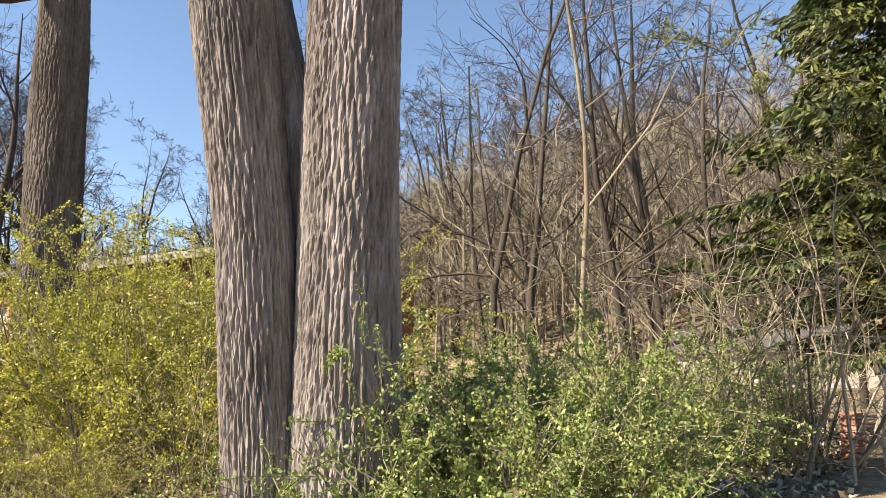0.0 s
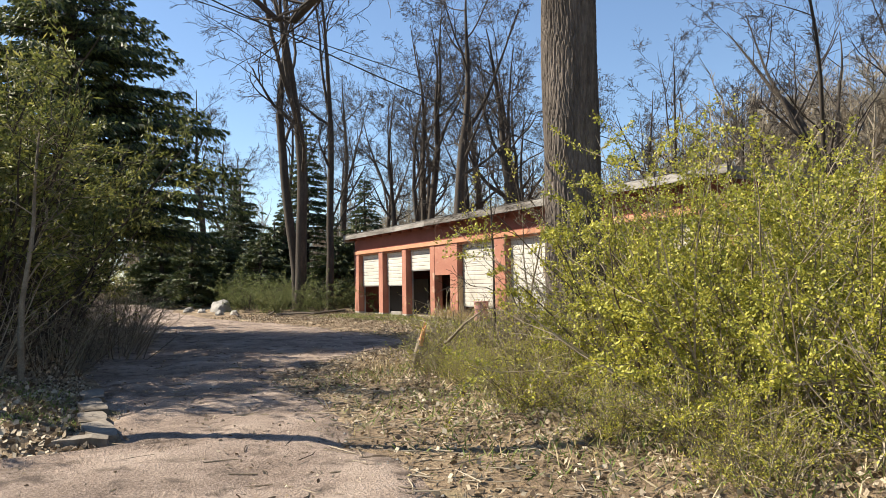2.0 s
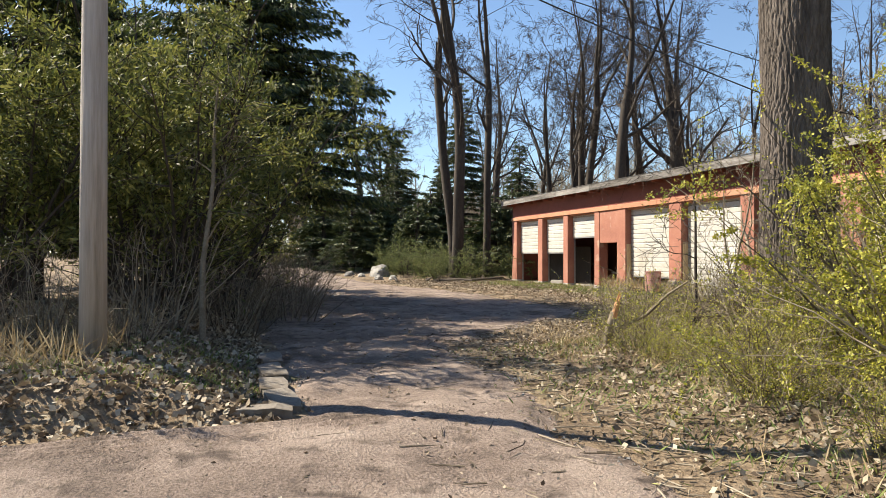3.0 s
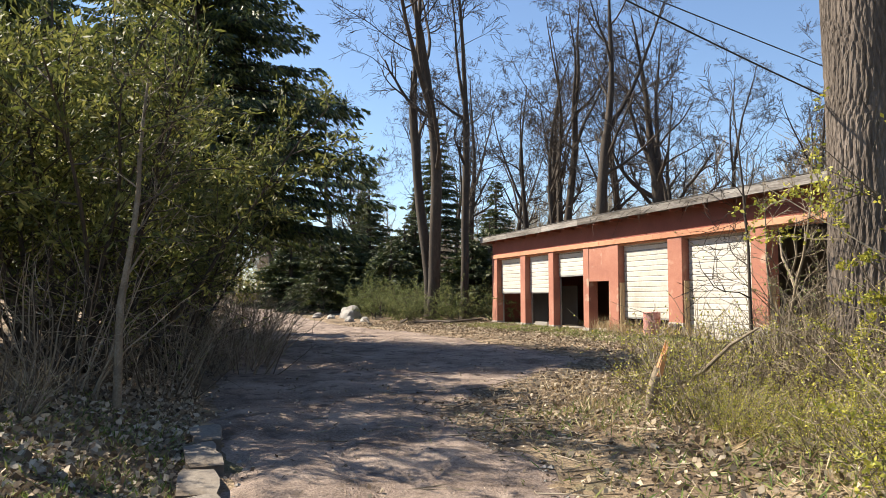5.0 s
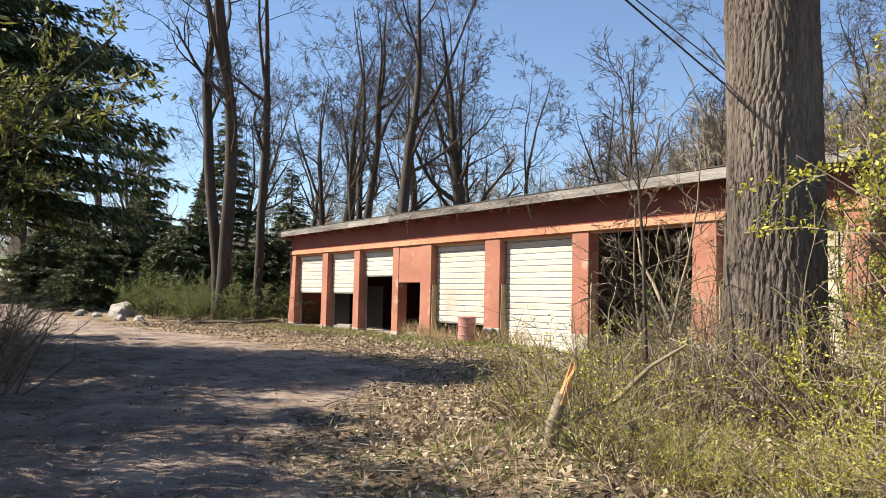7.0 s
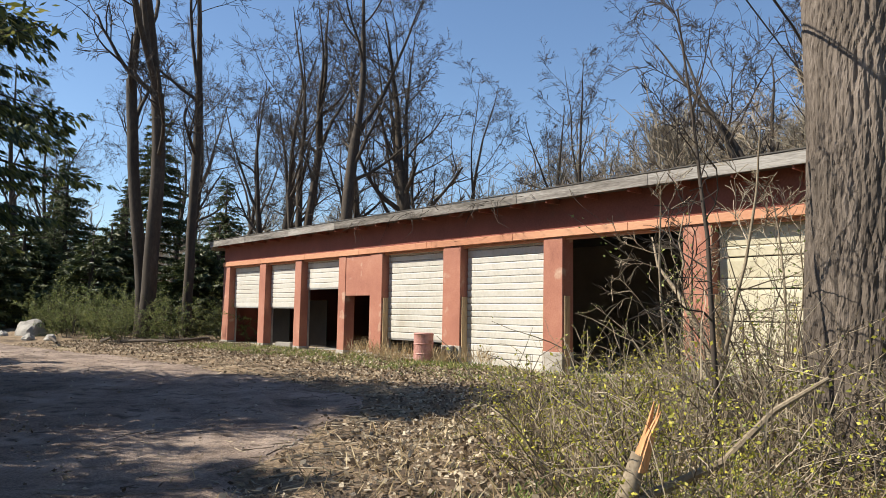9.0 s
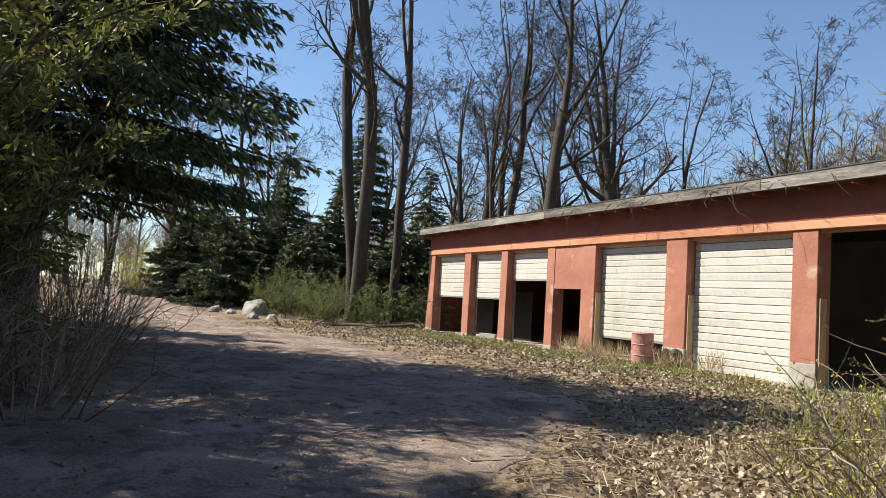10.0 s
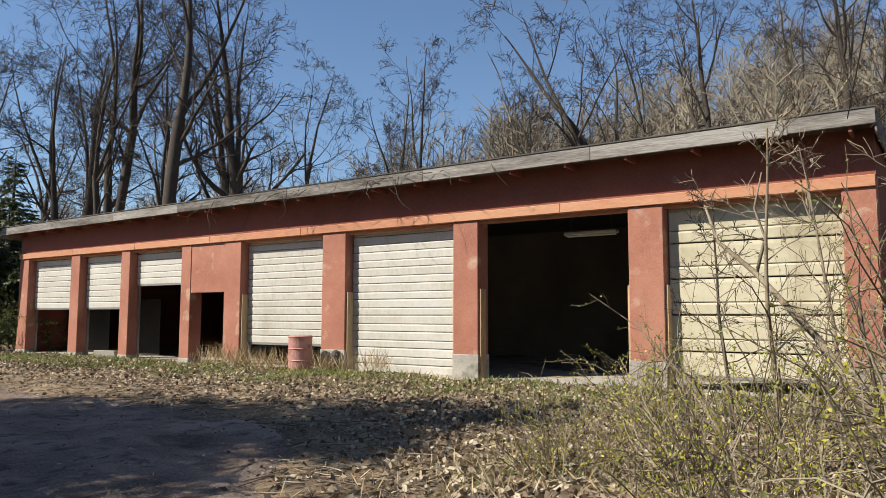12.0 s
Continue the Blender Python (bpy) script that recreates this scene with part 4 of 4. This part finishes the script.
b.tube([(0, 0, 0), (0.02, 0, 3), (0.03, 0.01, 6), (0.05, 0, 8.6)], [0.155, 0.145, 0.132, 0.12], 20, True)
part("shaft", b, POLE_WOOD, pole, smooth=True)
b = Build()
b.tube([(0.05, -0.02, 7.75), (0.05, 0.3, 7.75)], [0.02, 0.02], 8, True)
part("bracket", b, METAL, pole)


def cable(a, c, sag, r=0.014, label="black overhead cable slung from the pole"):
    u = np.linspace(0, 1, 24)
    a, c = np.array(a), np.array(c)
    pts = a + (c - a) * u[:, None]
    pts[:, 2] -= sag * 4 * u * (1 - u)
    b = Build()
    b.tube(pts, np.full(24, r), 5)
    t = thing("overhead_cable", label, "cable")
    part("wire", b, CABLE, t)


cable((-12.05, -1.2, 6.75), (-13.0, 8.6, 4.15), 0.12, 0.012)
cable((-13.0, 8.6, 4.15), (-14.6, 15.5, 4.25), 0.15, 0.013, "black cable from tree to garage eave")
cable((-12.05, -1.2, 6.2), (-14.9, 15.36, 4.4), 0.1, 0.009, "thin cable past the great trunk")

# ---- hillside woods: far trees that nobody could count ----
rng = np.random.default_rng(77)
hill = Build()


def far_tree():
    """One leafless tree of unit height, as vertices and faces."""
    b = Build()
    top = np.array([rng.normal() * 0.04, rng.normal() * 0.04, 1.0])
    b.tube([(0, 0, -0.03), top * 0.5, top], [0.011, 0.007, 0.0015], 4)
    for k in range(22):
        f = rng.uniform(0.22, 0.98)
        p, a = top * f, rng.uniform(0, 6.283)
        ln = 0.30 * (1.15 - f) * rng.uniform(0.6, 1.3) + 0.05
        d = np.array([math.cos(a) * 0.7, math.sin(a) * 0.7, rng.uniform(0.5, 1.1)])
        q = p + d * ln
        b.tube([p, (p + q) / 2 + rng.normal(size=3) * 0.12 * ln, q], [0.0042, 0.003, 0.0014], 3)
        for m in range(5):
            w = p + (q - p) * rng.uniform(0.3, 1)
            b.tube([w, w + (d * 0.6 + rng.normal(size=3) * 0.45) * ln * 0.55], [0.0022, 0.001], 3)
    return np.concatenate(b.v), b.f


protos = [far_tree() for k in range(10)]
loose = [np.array([f for f in fs]) for v, fs in protos]


def far_put(x, y, h):
    k = rng.integers(0, 10)
    a = rng.uniform(0, 6.283)
    c, s_ = math.cos(a), math.sin(a)
    v = protos[k][0] * h @ np.array([[c, s_, 0], [-s_, c, 0], [0, 0, 1]])
    hill.add(v + np.array([x, y, gz_at(x, y)]), loose[k])


for k in range(1000):
    far_put(rng.uniform(-200, 75), 50 + 115 * rng.uniform() ** 1.2, rng.uniform(9, 17))
for k in range(330):
    far_put(rng.uniform(-50, 25), rng.uniform(37, 80), rng.uniform(8, 14))
for k in range(420):
    far_put(rng.uniform(-230, -92), rng.uniform(-130, 48), rng.uniform(8, 15))
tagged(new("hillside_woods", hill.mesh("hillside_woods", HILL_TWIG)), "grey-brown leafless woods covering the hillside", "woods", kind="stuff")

# ---- start of the walk: small trees and a spruce beyond the shrubs ----
sap_label = "slender leafless tree among the shrubs"


def small_tree(seed, x, y, h, r, lean=(0, 0), mat=None, count=10, clear=0.2, label=sap_label, spread=0.9):
    rng_ = np.random.default_rng(seed)
    stem, fine = Build(), Build()
    d = np.array([lean[0], lean[1], 1.0])
    pts, _ = wander(rng_, (0, 0, -0.15), d / np.linalg.norm(d), h, 10, 0.05, 0.01)
    rad = np.linspace(r, r * 0.25, 11)
    stem.tube(pts, rad, 8)
    for k in range(count):
        f = clear + (1 - clear) * (k + rng_.uniform()) / count
        i = min(int(f * 10), 9)
        q = pts[i] + (pts[i + 1] - pts[i]) * (f * 10 - i)
        limbs(rng_, stem, fine, q, turned(rng_, np.array([0, 0, 1.0]), rng_.uniform(0.6, 1.3)), h * 0.36 * (1.1 - f * 0.6) * rng_.uniform(0.6, 1.1), max(rad[i] * 0.4, 0.006), 1, spread, 0.0035)
    t = thing("small_tree", label, "tree", (x, y, gz_at(x, y)))
    part("trunk", stem, mat or PALE_TWIG, t, smooth=True)
    part("crown", fine, mat or TWIG, t)
    return t


small_tree(101, -1.55, 8.4, 7.5, 0.042, (0.02, 0), PALE_TWIG, 12, 0.15)
s2 = small_tree(102, -3.6, 9.9, 8.0, 0.075, (0.03, 0), BARK_FAR, 12)
s3 = small_tree(103, -2.2, 12.2, 8.5, 0.08, (-0.06, 0), BARK_FAR, 12)
for o, x, y, rz, s in ((s2, -1.0, 13.5, 40, 1.1), (s3, -4.6, 13.6, 120, 1.1), (s2, -0.2, 17.5, 200, 1.2), (s3, -3.0, 18.0, 300, 1.3), (s2, -6.6, 17.0, 80, 1.2), (s3, -8.6, 14.0, 10, 1.0), (s2, -10.8, 13.6, 250, 1.0),
                       (s3, 0.8, 22.0, 60, 1.4), (s2, -5.2, 23.5, 160, 1.5), (s3, -9.5, 21.5, 30, 1.3), (s2, -2.0, 27.0, 90, 1.6), (s3, -11.0, 28.0, 180, 1.6)):
    again(o, x, y, rz, s)
again(big1, 5.0, 18.5, 30, 0.9)
again(j1, 2.6, 13.5, 30, 1.0)
again(big2, 2.2, 14.8, 120, 1.0)
al = "arching bare shrub with long pale branches"
a1 = put(shrub(91, 3.4, 2.3, 22, 0, 0.03, LEAF_GREEN, PALE_TWIG, "arching_shrub", al, arch=0.10, subs=12), 0.1, 8.7)
again(a1, 1.0, 9.9, 140, 1.0)
again(a1, -1.3, 9.6, 250, 0.9)
brick_pile = thing("brick_pillar", "crumbling orange brick pillar in the brush", "pillar", (0.95, 9.6, gz_at(0.95, 9.6)))
for k in range(8):
    for c in range(2):
        o = box_part("brick", brick_pile, BRICK, -0.11, 0.11, -0.05, 0.05, 0, 0.062, 0.006)
        o.matrix_basis = pose(0, (c - 0.5) * 0.11, 0.07 * k, 0, 0, 0) if k % 2 else pose((c - 0.5) * 0.11, 0, 0.07 * k, 0, 0, 90)
house = thing("distant_house", "pale low house glimpsed through the trees", "house", (-1.5, 33, gz_at(-1.5, 33)))
box_part("wall", house, CONCRETE, -5, 5, 0, 6, -0.5, 2.2)
b = Build()
b.add([(-5.4, -0.4, 2.5), (5.4, -0.4, 2.5), (5.4, 6.4, 2.5), (-5.4, 6.4, 2.5), (-5.4, 3, 4.1), (5.4, 3, 4.1)], [(0, 1, 5, 4), (3, 4, 5, 2)])
b.f += [[0, 4, 3], [1, 2, 5], [0, 3, 2, 1]]
part("roof", b, ROOFING, house)
house.scale = (1, 1, 0.62)
for wx in (-3, 0.2, 3):
    box_part("window", house, GLASS, wx - 0.5, wx + 0.5, -0.03, 0.02, 0.9, 1.9)

# ---- shed past the garage's far end ----
shed = thing("shed", "low brown shed behind the far shrubs", "shed", (-49.5, 20.5, gz_at(-49.5, 20.5)))
box_part("wall", shed, WALL_RED, -3, 3, 0, 4, -0.5, 2.0)
b = Build()
b.add([(-3.3, -0.5, 1.95), (3.3, -0.5, 1.95), (3.3, 4.5, 2.9), (-3.3, 4.5, 2.9), (-3.3, -0.5, 2.1), (3.3, -0.5, 2.1), (3.3, 4.5, 3.05), (-3.3, 4.5, 3.05)],
      [(3, 2, 1, 0), (4, 5, 6, 7), (0, 1, 5, 4), (1, 2, 6, 5), (2, 3, 7, 6), (3, 0, 4, 7)])
part("roof", b, CONCRETE, shed)


# ---- boulders and rubble at the yard's far side ----
def boulder(x, y, sx, sy, sz, seed, label="grey boulder among the far shrubs"):
    bm = bmesh.new()
    bmesh.ops.create_icosphere(bm, subdivisions=3, radius=1)
    for v in bm.verts:
        n1 = noise.noise(v.co * 1.3 + Vector((seed, 0, 0))) * 0.35 + noise.noise(v.co * 4 + Vector((0, seed, 0))) * 0.09
        v.co *= 1 + n1
        v.co = Vector((v.co.x * sx, v.co.y * sy, max(v.co.z, -0.4) * sz))
    me = bpy.data.meshes.new("rock")
    bm.to_mesh(me)
    bm.free()
    me.materials.append(STONE)
    t = thing("boulder", label, "rock", (x, y, gz_at(x, y) + sz * 0.25))
    o = new("rock", me)
    o.parent = t


boulder(-47.5, 9.4, 0.8, 0.6, 0.55, 3)
for k, (x, y) in enumerate(((-47.8, 8.3), (-45.4, 8.9), (-48.6, 7.6), (-44.8, 9.6), (-49.5, 7.9))):
    boulder(x, y, 0.28, 0.25, 0.2, 10 + k, "broken rubble stone in the yard")
for k, (x, y, rz, ln) in enumerate(((-42.6, 11.8, 20, 3.0), (-43.2, 11.2, -15, 2.4), (-41.8, 13.0, 50, 2.2), (-45.5, 9.6, 5, 2.8))):
    b = Build()
    pts, _ = wander(np.random.default_rng(k), (0, 0, 0), (1, 0, 0.03), ln, 6, 0.06)
    b.tube(pts, np.linspace(0.08, 0.04, 7), 8, True)
    t = thing("fallen_log", "grey fallen branch lying at the yard edge", "log", (x, y, gz_at(x, y) + 0.06), rz=rz)
    part("log", b, BARK_FAR, t)

# ---- snapped trunk with torn orange wood ----
sx, sy = -12.75, 5.55
snag = thing("snapped_sapling", "snapped sapling with torn orange heartwood", "stump", (sx, sy, gz_at(sx, sy)))
b = Build()
b.tube([(0, 0, -0.15), (0.03, 0.02, 0.25), (0.10, 0.06, 0.52)], [0.075, 0.065, 0.05], 10, True)
part("stump", b, PALE_TWIG, snag, smooth=True)
for k in range(9):
    a, r0 = k * 0.7, 0.035
    b = Build()
    b.tube([(0.09 + r0 * math.cos(a), 0.055 + r0 * math.sin(a), 0.42), (0.14 + r0 * 0.7 * math.cos(a), 0.09 + r0 * math.sin(a) * 0.7, 0.62), (0.18 + 0.03 * math.cos(a), 0.12, 0.78 + 0.06 * math.sin(k * 2.3))],
           [0.022, 0.016, 0.003], 5)
    part("splinter", b, SPLIT_WOOD, snag, "torn orange heartwood")
b = Build()
b.tube([(0.0, 0.05, 0.2), (0.2, 0.24, 0.33), (0.46, 0.4, 0.5), (0.66, 0.62, 0.8), (0.9, 0.8, 1.0)], [0.034, 0.03, 0.026, 0.02, 0.012], 8, True)
part("fallen_stem", b, PALE_TWIG, snag)

# ---- saplings before the open bay ----
sl = "pale bare sapling before the open bay"
for k, (x, y, h, ln) in enumerate(((-13.15, 7.4, 4.3, (-0.06, 0.05)), (-14.0, 8.6, 3.6, (0.12, 0)), (-14.9, 9.6, 3.2, (-0.15, 0)), (-13.7, 10.2, 4.4, (0.05, 0)), (-15.8, 11.6, 3.0, (-0.2, 0.1)),
                                   (-14.6, 12.2, 3.6, (-0.25, 0)), (-13.0, 11.8, 4.0, (-0.1, 0)))):
    small_tree(200 + k, x, y, h, 0.03, ln, TWIG if k in (0, 4, 6) else PALE_TWIG, 8, 0.3, sl)
small_tree(230, -14.7, -0.35, 4.6, 0.055, (-0.10, 0.02), PALE_TWIG, 9, 0.35, "pale thin trunk before the junipers")

lean_stem = thing("leaning_stem", "pale bent stem leaning before the open bay", "stem", (-14.4, 9.6, gz_at(-14.4, 9.6)))
b = Build()
b.tube([(0.5, -0.5, -0.1), (0.2, -0.2, 0.55), (-0.25, 0.2, 1.15), (-0.8, 0.5, 1.75), (-1.2, 0.7, 2.1), (-1.35, 0.8, 2.5)], [0.04, 0.036, 0.032, 0.027, 0.02, 0.010], 8, True)
part("stem", b, PALE_TWIG, lean_stem, smooth=True)
b = Build()
b.tube([(-0.8, 0.5, 1.75), (-0.72, 0.55, 2.1), (-0.82, 0.6, 2.4), (-0.74, 0.6, 2.75)], [0.018, 0.015, 0.012, 0.006], 6, True)
part("side_shoot", b, PALE_TWIG, lean_stem, smooth=True)

# ---- vine hanging from the roof edge ----
rng = np.random.default_rng(15)
vine = Build()
for k in range(26):
    p = (-26.5 + rng.normal() * 2.4, OH - 0.05, 4.45)
    pts, _ = wander(rng, p, (rng.normal() * 0.6, -0.5, -0.3), rng.uniform(0.4, 1.3), 6, 0.3, -0.12)
    vine.tube(pts, np.linspace(0.010, 0.004, 7), 3)
t = thing("roof_vine", "dry vine trailing over the roof edge", "vine")
tagged(part("vine_stem", vine, TWIG, t), kind="stuff")

# ---- litter, grass and dry stalks ----
rng = np.random.default_rng(5)


def scatter(name, n, xr, yr, length, width, mat, label, category, keep=None, rise=0.012, upright=0.0, clump=0.0):
    x, y = rng.uniform(*xr, n), rng.uniform(*yr, n)
    if clump:
        cx, cy = rng.uniform(*xr, int(n / 40) + 1), rng.uniform(*yr, int(n / 40) + 1)
        pick = rng.integers(0, len(cx), n)
        x, y = cx[pick] + rng.normal(size=n) * clump, cy[pick] + rng.normal(size=n) * clump
    if keep is not None:
        m = keep(x, y)
        x, y = x[m], y[m]
    pos = np.stack([x, y, height(x, y) + rise * rng.uniform(0.3, 1.6, len(x))], -1)
    b = Build()
    ax = rng.normal(size=(len(x), 3)) * np.array([1, 1, 0.28])
    ax[:, 2] += upright
    b.leaves(pos, length, width, rng, 0.0, ax)
    tagged(new(name, b.mesh(name, mat)), label, category, kind="stuff")


def off_road(x, y):
    e = 0.2 * np.sin(x * 2.1) + 0.15 * np.sin(x * 5.3 + y) + rng.normal(size=np.shape(x)) * 0.5
    return (y > road_right(x) + e + 0.1) | (y < road_left(x) - 0.1)


def litter_zone(x, y):
    thin = rng.uniform(size=np.shape(x)) < np.clip((y - road_right(x)) / 3.0, 0.22, 1.0)
    return off_road(x, y) & (y < 15.9) & (thin | (y < 2))


scatter("leaf_litter", 120000, (-20, 1), (2.4, 15.9), 0.07, 0.05, DEAD_LEAF, "curled tan dead leaves over the soil", "leaves", litter_zone, 0.02)
scatter("leaf_litter", 60000, (-44, -20), (4.5, 15.9), 0.08, 0.055, DEAD_LEAF, "curled tan dead leaves over the soil", "leaves", litter_zone, 0.02)
scatter("leaf_litter", 36000, (-22, -9.5), (-6, 0.6), 0.08, 0.055, DEAD_LEAF, "curled tan dead leaves over the verge", "leaves", litter_zone, 0.02)
scatter("leaf_litter", 20000, (-40, 0), (-1, 9), 0.045, 0.03, DEAD_LEAF, "scattered dead leaves on the drive", "leaves", lambda x, y: ~off_road(x, y), 0.03)
scatter("grass", 9000, (-40, -14.5), (12.8, 15.8), 0.16, 0.014, GRASS, "thin green grass tufts before the bays", "grass", litter_zone, 0.01, 1.0, 0.28)
scatter("grass", 6000, (-15, -10.3), (-4.5, 0.4), 0.08, 0.013, GRASS, "thin green grass on the verge", "grass", litter_zone, 0.01, 1.0, 0.25)
scatter("grass", 9000, (-18, -2), (3.6, 9), 0.17, 0.012, STRAW, "thin straw-yellow grass among the shrubs", "grass", litter_zone, 0.01, 1.0, 0.25)
scatter("dry_stalks", 1100, (-30.5, -24.5), (15.2, 15.85), 0.55, 0.012, STRAW, "dry straw stalks against the piers", "weeds", None, 0.01, 2.2, 0.22)
scatter("dry_stalks", 2200, (-17, -10.5), (-5, -1.0), 0.4, 0.012, STRAW, "dry reddish weeds round the pole", "weeds", None, 0.01, 1.6, 0.3)

scatter("grass", 16000, (-14, -2), (3.3, 7), 0.12, 0.012, GRASS, "thin yellowish green sprouts through the litter", "grass", litter_zone, 0.01, 1.0, 0.35)

# fallen twigs along the drive edge and before the bays
twigs = Build()
for k in range(1500):
    x = rng.uniform(-34, -3)
    y = float(road_right(x)) + rng.normal() * 0.9 + 0.6 if k % 9 else rng.uniform(0.9, 9)
    if y > 15.6:
        continue
    a, ln = rng.uniform(0, 6.283), rng.uniform(0.08, 0.45)
    px, py = x + np.cos(a) * ln * np.array([0, 0.5, 1]), y + np.sin(a) * ln * np.array([0, 0.5, 1]) + np.array([0, rng.normal() * 0.04, 0])
    twigs.tube(np.stack([px, py, height(px, py) + 0.045], -1), [0.007, 0.006, 0.003], 4)
tagged(new("fallen_twigs", twigs.mesh("fallen_twigs", PALE_TWIG)), "dry fallen twigs lying on soil and litter", "twigs", kind="stuff")

# loose stones and clods on the drive
random.seed(8)
stones = Build()
for k in range(6000):
    x = random.uniform(-36, 0)
    y = random.uniform(float(road_left(x)) + 0.1 if x < -9.5 else -2.0, float(road_right(x)))
    s = random.uniform(0.008, 0.03) * (1.5 if random.random() < 0.06 else 1)
    z = gz_at(x, y) + 0.012
    w = [(x + s * random.uniform(0.7, 1.3) * a, y + s * random.uniform(0.7, 1.3) * c, z + s * e) for a, c, e in ((1, 0, 0), (0, 1, 0), (-1, 0, 0), (0, -1, 0), (0.2, 0.1, 0.7), (0, 0, -0.5))]
    stones.add(w, [(0, 1, 4), (1, 2, 4), (2, 3, 4), (3, 0, 4), (1, 0, 5), (2, 1, 5), (3, 2, 5), (0, 3, 5)])
tagged(new("gravel", stones.mesh("gravel", STONE)), "loose stones and clods on the dirt", "gravel", kind="stuff")
